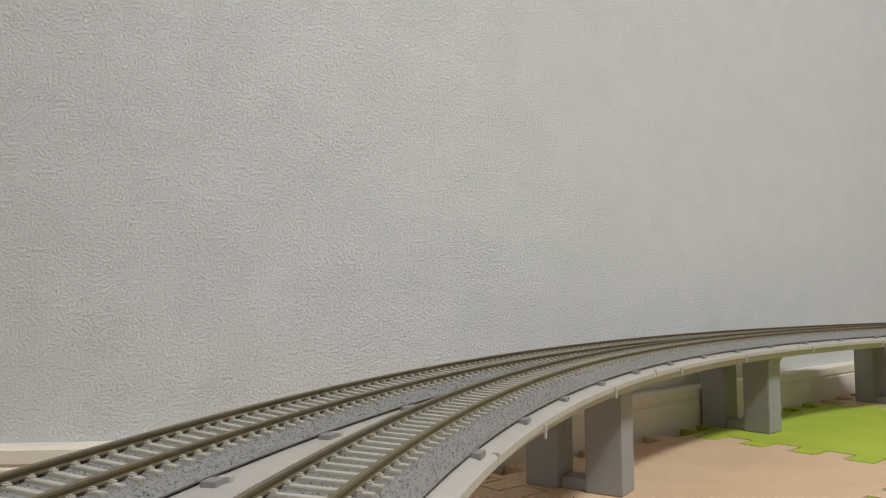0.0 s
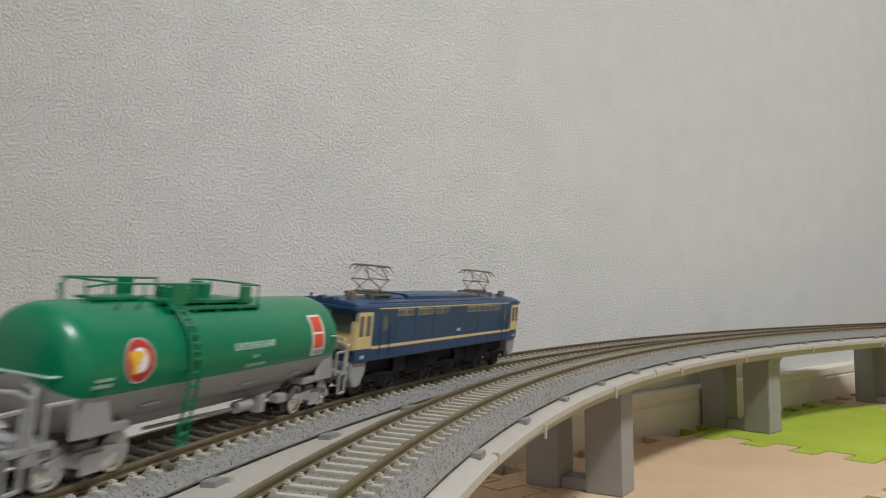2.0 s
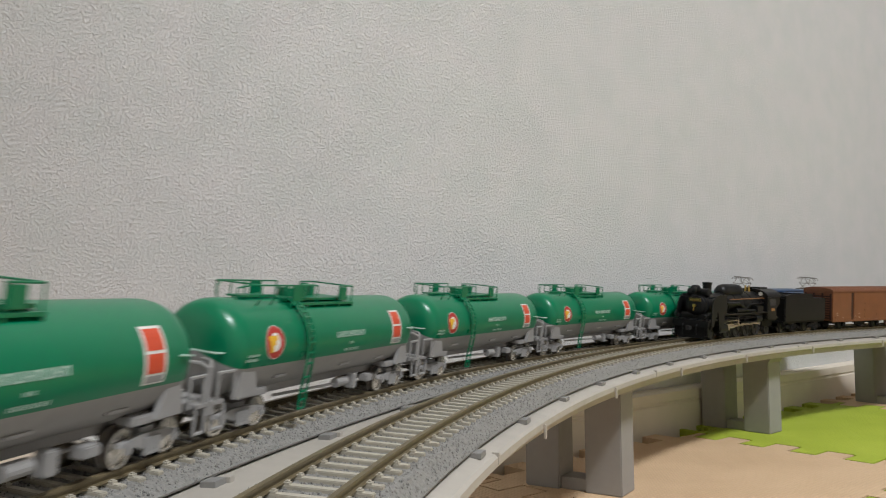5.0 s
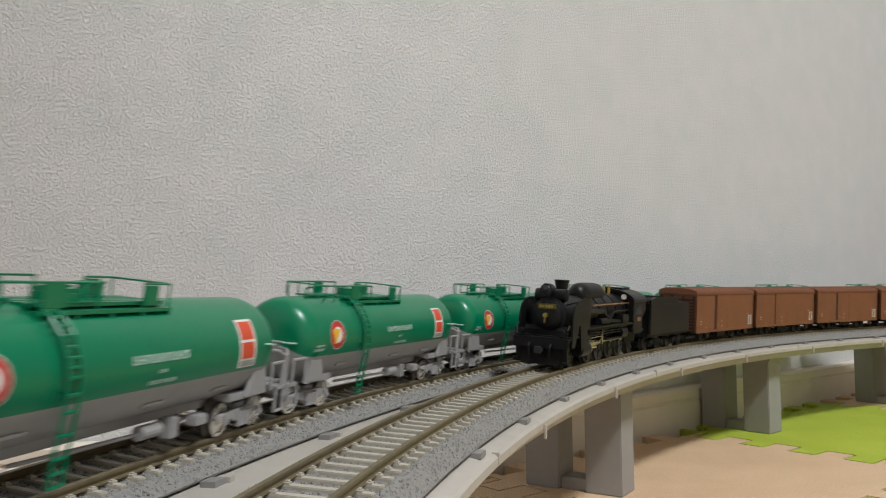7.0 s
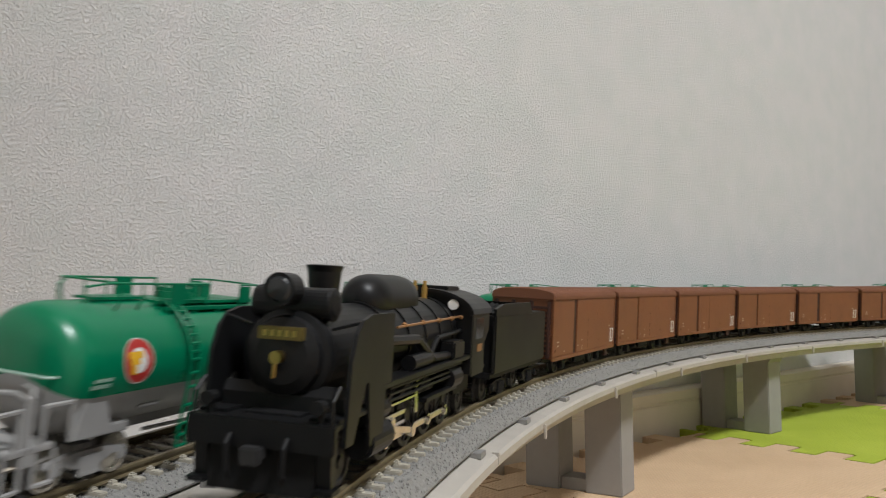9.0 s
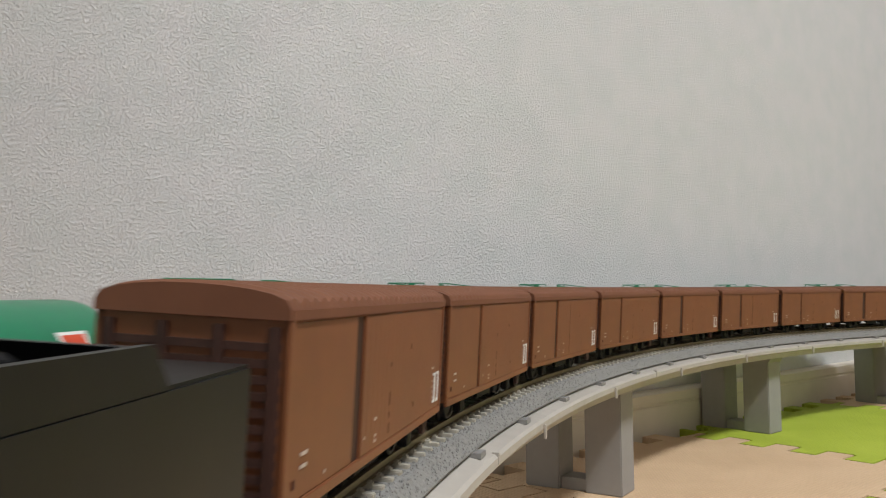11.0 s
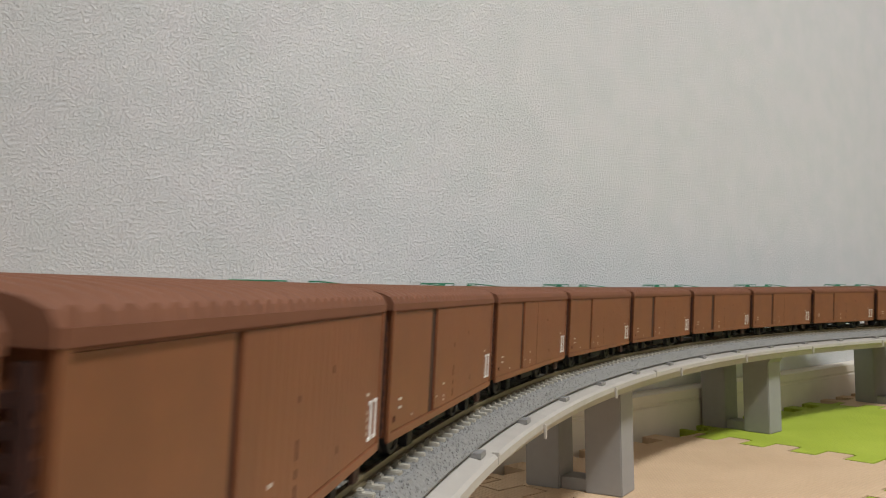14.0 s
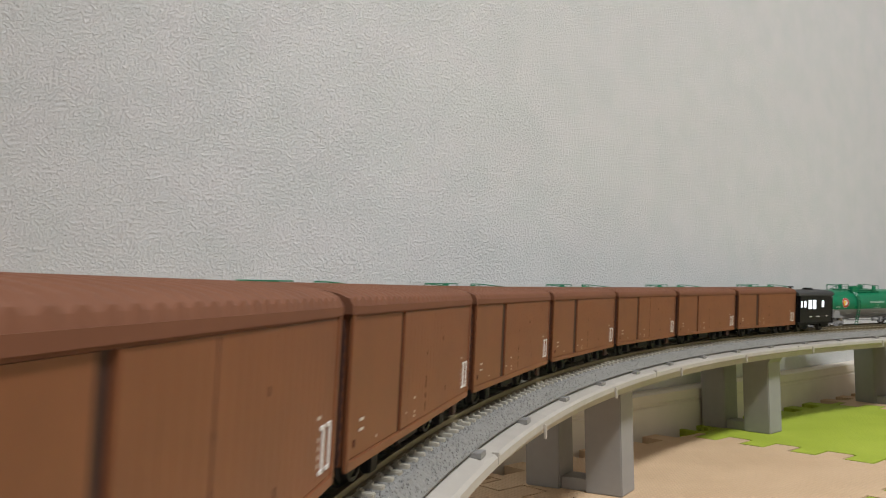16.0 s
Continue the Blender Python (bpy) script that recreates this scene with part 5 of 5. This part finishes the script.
        part("cab_side", bm, MAT_SOOT, cab)
    # cab front sheet with two round look-outs
    bm = B()
    top = [(9.0 * math.cos(math.pi * k / 12), 19.3 + 4.0 * math.sin(math.pi * k / 12)) for k in range(13)]
    sheet = [(9.0, 8.5)] + top + [(-9.0, 8.5)]
    a = [bm.verts.new((-12.0, y, z)) for y, z in sheet]
    b = [bm.verts.new((-12.8, y, z)) for y, z in sheet]
    bm.faces.new(a), bm.faces.new(b)
    for i in range(len(sheet)):
        j = (i + 1) % len(sheet)
        bm.faces.new((a[i], a[j], b[j], b[i]))
    bmesh.ops.recalc_face_normals(bm, faces=bm.faces)
    part("cab_front", bm, MAT_SOOT, cab)
    for sg in (-1, 1):
        part("lookout_window", rod(B(), (-11.6, sg * 5.4, 20.8), (-12.1, sg * 5.4, 20.8), 0.95, 20), MAT_WHITE, cab, "round pale look-out window")
        part("side_window", box(B(), -21.5, -14.8, min(sg * 9.0, sg * 9.16), max(sg * 9.0, sg * 9.16), 14.6, 18.4, 0.05), MAT_GLASS, cab)
        part("number_plate", box(B(), -20.4, -16.6, min(sg * 9.0, sg * 9.2), max(sg * 9.0, sg * 9.2), 12.2, 13.6, 0.05), MAT_COPPER, cab, "small copper plate")
    bm = B()
    sec = [(9.4 * math.cos(math.pi * k / 14), 19.2 + 4.3 * math.sin(math.pi * k / 14)) for k in range(15)] + [(8.8 * math.cos(math.pi * k / 14), 19.0 + 3.9 * math.sin(math.pi * k / 14)) for k in range(14, -1, -1)]
    extrude_section(bm, sec, -27.4, -11.4)
    part("cab_roof", bm, MAT_SOOT, cab, smooth=False)
    part("roof_hatch", box(B(), -24, -15, -3.4, 3.4, 23.2, 24.0, 0.2), MAT_SOOT, cab)
    # driving wheels, each axle turns
    axles = []
    for x in DRIVE_X:
        ax = part("driving_wheelset", rod(B(), (0, -4, 0), (0, 4, 0), 0.6, 8), MAT_UNDER, car, "dark spoked driving wheels")
        r = DRIVE_R
        for sg in (-1, 1):
            bm = turned(B(), [(sg * 3.7, r + 0.5), (sg * 4.0, r + 0.5), (sg * 4.15, r), (sg * 5.1, r * 0.985), (sg * 5.12, r * 0.83), (sg * 4.7, r * 0.82), (sg * 4.7, 0.02)], 32, "y")
            box(bm, -1.6, 1.6, min(sg * 4.7, sg * 5.1), max(sg * 4.7, sg * 5.1), -3.7, -2.0, 0.2)
            part("wheel", bm, MAT_UNDER, ax)
            bm = rod(B(), (0, sg * 4.6, 0), (0, sg * 5.3, 0), 0.95, 12)
            for k in range(12):
                an = k * math.pi / 6
                rod(bm, (0.7 * math.cos(an), sg * 4.85, 0.7 * math.sin(an)), (r * 0.84 * math.cos(an), sg * 4.85, r * 0.84 * math.sin(an)), 0.22, 5)
            part("spoke_star", bm, MAT_UNDER, ax)
            part("crank_pin", rod(B(), (0, sg * 4.8, 2.2), (0, sg * 6.4, 2.2), 0.5, 10), MAT_STEEL, ax)
        ax.location = (x * U, 0, DRIVE_R * U)
        axles.append(ax)
    rods = []
    for sg in (-1, 1):
        bm = B()
        box(bm, DRIVE_X[3], DRIVE_X[0], sg * 5.7 - 0.22, sg * 5.7 + 0.22, -0.5, 0.5, 0.12)
        for x in DRIVE_X:
            rod(bm, (x, sg * 5.4, 0), (x, sg * 6.15, 0), 0.95, 12)
        cr = part("coupling_rod", bm, MAT_STEEL, car, "bright steel coupling rod")
        bm = box(B(), 0, 14.2, sg * 6.5 - 0.2, sg * 6.5 + 0.2, -0.45, 0.45, 0.1)
        rod(bm, (0, sg * 6.2, 0), (0, sg * 6.8, 0), 1.0, 12)
        mr = part("main_rod", bm, MAT_STEEL, car, "bright steel main rod")
        rods.append((cr, mr, sg))
    return car, axles, rods


def build_tender():
    car = empty("tender", "satin black coal tender behind the steam locomotive", "tender")
    bm = box(B(), -21.5, 21.5, -8.6, 8.6, 6.2, 18.2, 0.25)
    tank = part("tank", bm, MAT_SOOT, car)
    bm = B()
    for sg in (-1, 1):
        slab(bm, [(21.4, 18.0), (21.4, 19.6), (16, 20.6), (-6, 20.6), (-8.5, 18.0)], min(sg * 7.9, sg * 8.5), max(sg * 7.9, sg * 8.5))
    slab(bm, [(-8.2, 18.0), (-7.4, 18.0), (-5.8, 20.4), (-6.6, 20.4)], -8.4, 8.4)
    part("coal_board", bm, MAT_SOOT, tank)
    bm = B()
    rg = random.Random(5)
    for k in range(240):
        x, y = rg.uniform(-5.5, 20), rg.uniform(-7, 7)
        bmesh.ops.create_icosphere(bm, subdivisions=1, radius=rg.uniform(0.5, 1.1), matrix=Matrix.Translation((x, y, 18.3 + 1.6 * (1 - abs(y) / 9) * (0.5 + 0.02 * x) + rg.uniform(-0.3, 0.3))))
    tagged(part("coal", bm, MAT_BLACK, tank), kind="stuff")
    part("water_lid", rod(B(), (-14, 0, 18.2), (-14, 0, 19.2), 2.0, 18), MAT_SOOT, tank)
    for x in (-12.0, 12.0):
        bg = part("bogie", B_bogie(x, 11.6, 7.0, 2.87), MAT_BLACK, car)
        for dx in (-5.8, 5.8):
            wheelset("wheelset", bg, x + dx, 2.87, MAT_UNDER)
    part("underframe", box(B(), -22, 22, -7.8, 7.8, 5.2, 6.4, 0.1), MAT_BLACK, car)
    bm = B()
    for sg in (-1, 1):
        for x in (-21.9, 21.9):
            rod(bm, (x, sg * 8.2, 6.4), (x, sg * 8.2, 17), 0.2, 6)
    part("hand_rail", bm, MAT_SOOT, car)
    part("coupler", box(B(), -24.0, -21.4, -0.9, 0.9, 4.6, 6.0, 0.15), MAT_BLACK, car)
    return car


TANK_STEP, WAGON_STEP, TANKS, WAGONS = 90.5, 68.0, 17, 12
electric = build_electric()
tanks = [build_tank()]
tanks += [copy_thing(tanks[0], Matrix()) for _ in range(TANKS - 1)]
steam, drive_axles, drive_rods = build_steam()
tender = build_tender()
# three states of the doors: wide slot, narrow slot, narrow slot with a rusty seam
patterns = [build_wagon((10.3, 12.6), -1.2, False), build_wagon((11.4, 12.2), -1.2, False), build_wagon((11.0, 12.4), -1.0, True)]
wagons = list(patterns)
for pick in (1, 0, 2, 1, 0, 0, 2, 1, 0):
    wagons.append(copy_thing(patterns[pick], Matrix()))
van = build_van()


# ---- the two tracks in detail ----
build_track(NEAR, "inner curved model railway track with grey sleepers and browned rails", 3)
build_track(FAR, "outer curved model railway track with grey sleepers and browned rails", 4)


# ---- what moves: two trains that pass each other ----
FAR_RUN = ((0.0, -416.0), (1.5, -259.7), (2.5, -156.1), (4.0, -1.0), (6.5, 257.0), (7.5, 360.5), (9.0, 516.0), (11.5, 771.0), (12.5, 868.0), (14.0, 1011.0), (16.0, 1194.5))
NEAR_RUN = ((0.0, 675.0), (3.0, 448.0), (4.0, 373.5), (6.5, 182.5), (7.0, 144.5), (8.0, 67.0), (9.0, -12.0), (11.5, -205.5), (12.5, -284.5), (13.0, -324.5), (14.0, -403.0), (15.0, -482.0), (15.5, -520.0), (16.0, -556.0))


def run_at(run, t):
    return float(np.interp(t, [a for a, _ in run], [b for _, b in run]))


def motions():
    times = [round(0.4 * i, 3) for i in range(41)]

    def key(car, tr, run, shift, half, forward):
        walk(car, [(t, ride(tr, run_at(run, t) + shift, half, forward)) for t in times])

    key(electric, FAR, FAR_RUN, 51.0, 36.0, 1)
    for i, car in enumerate(tanks):
        key(car, FAR, FAR_RUN, -47.8 - TANK_STEP * i, 32.2, 1)
    key(steam, NEAR, NEAR_RUN, -152.2, 15.0, -1)
    key(tender, NEAR, NEAR_RUN, -96.0, 12.0, -1)
    for i, car in enumerate(wagons):
        key(car, NEAR, NEAR_RUN, -34.0 + WAGON_STEP * i, 17.5, -1)
    key(van, NEAR, NEAR_RUN, WAGON_STEP * (WAGONS - 1) + 20.4, 11.5, -1)
    # driving wheels roll without slip; the rods follow their crank pins
    fine = [round(i / 15.0, 4) for i in range(241)]
    roll = [-(run_at(NEAR_RUN, t) - run_at(NEAR_RUN, 0.0)) / DRIVE_R for t in fine]
    for ax, x in zip(drive_axles, DRIVE_X):
        walk(ax, [(t, Matrix.Translation((x * U, 0, DRIVE_R * U)) @ Matrix.Rotation(a, 4, "Y")) for t, a in zip(fine, roll)])
    for side_rod, main_rod, sg in drive_rods:
        pins = [(2.2 * math.sin(a), 2.2 * math.cos(a)) for a in roll]
        walk(side_rod, [(t, Matrix.Translation((p * U, 0, (DRIVE_R + q) * U))) for t, (p, q) in zip(fine, pins)])
        rows = []
        for t, (p, q) in zip(fine, pins):
            tilt = math.asin((5.2 - DRIVE_R - q) / 14.2)
            rows.append((t, Matrix.Translation(((DRIVE_X[1] + p) * U, 0, (DRIVE_R + q) * U)) @ Matrix.Rotation(-tilt, 4, "Y")))
        walk(main_rod, rows)


motions()
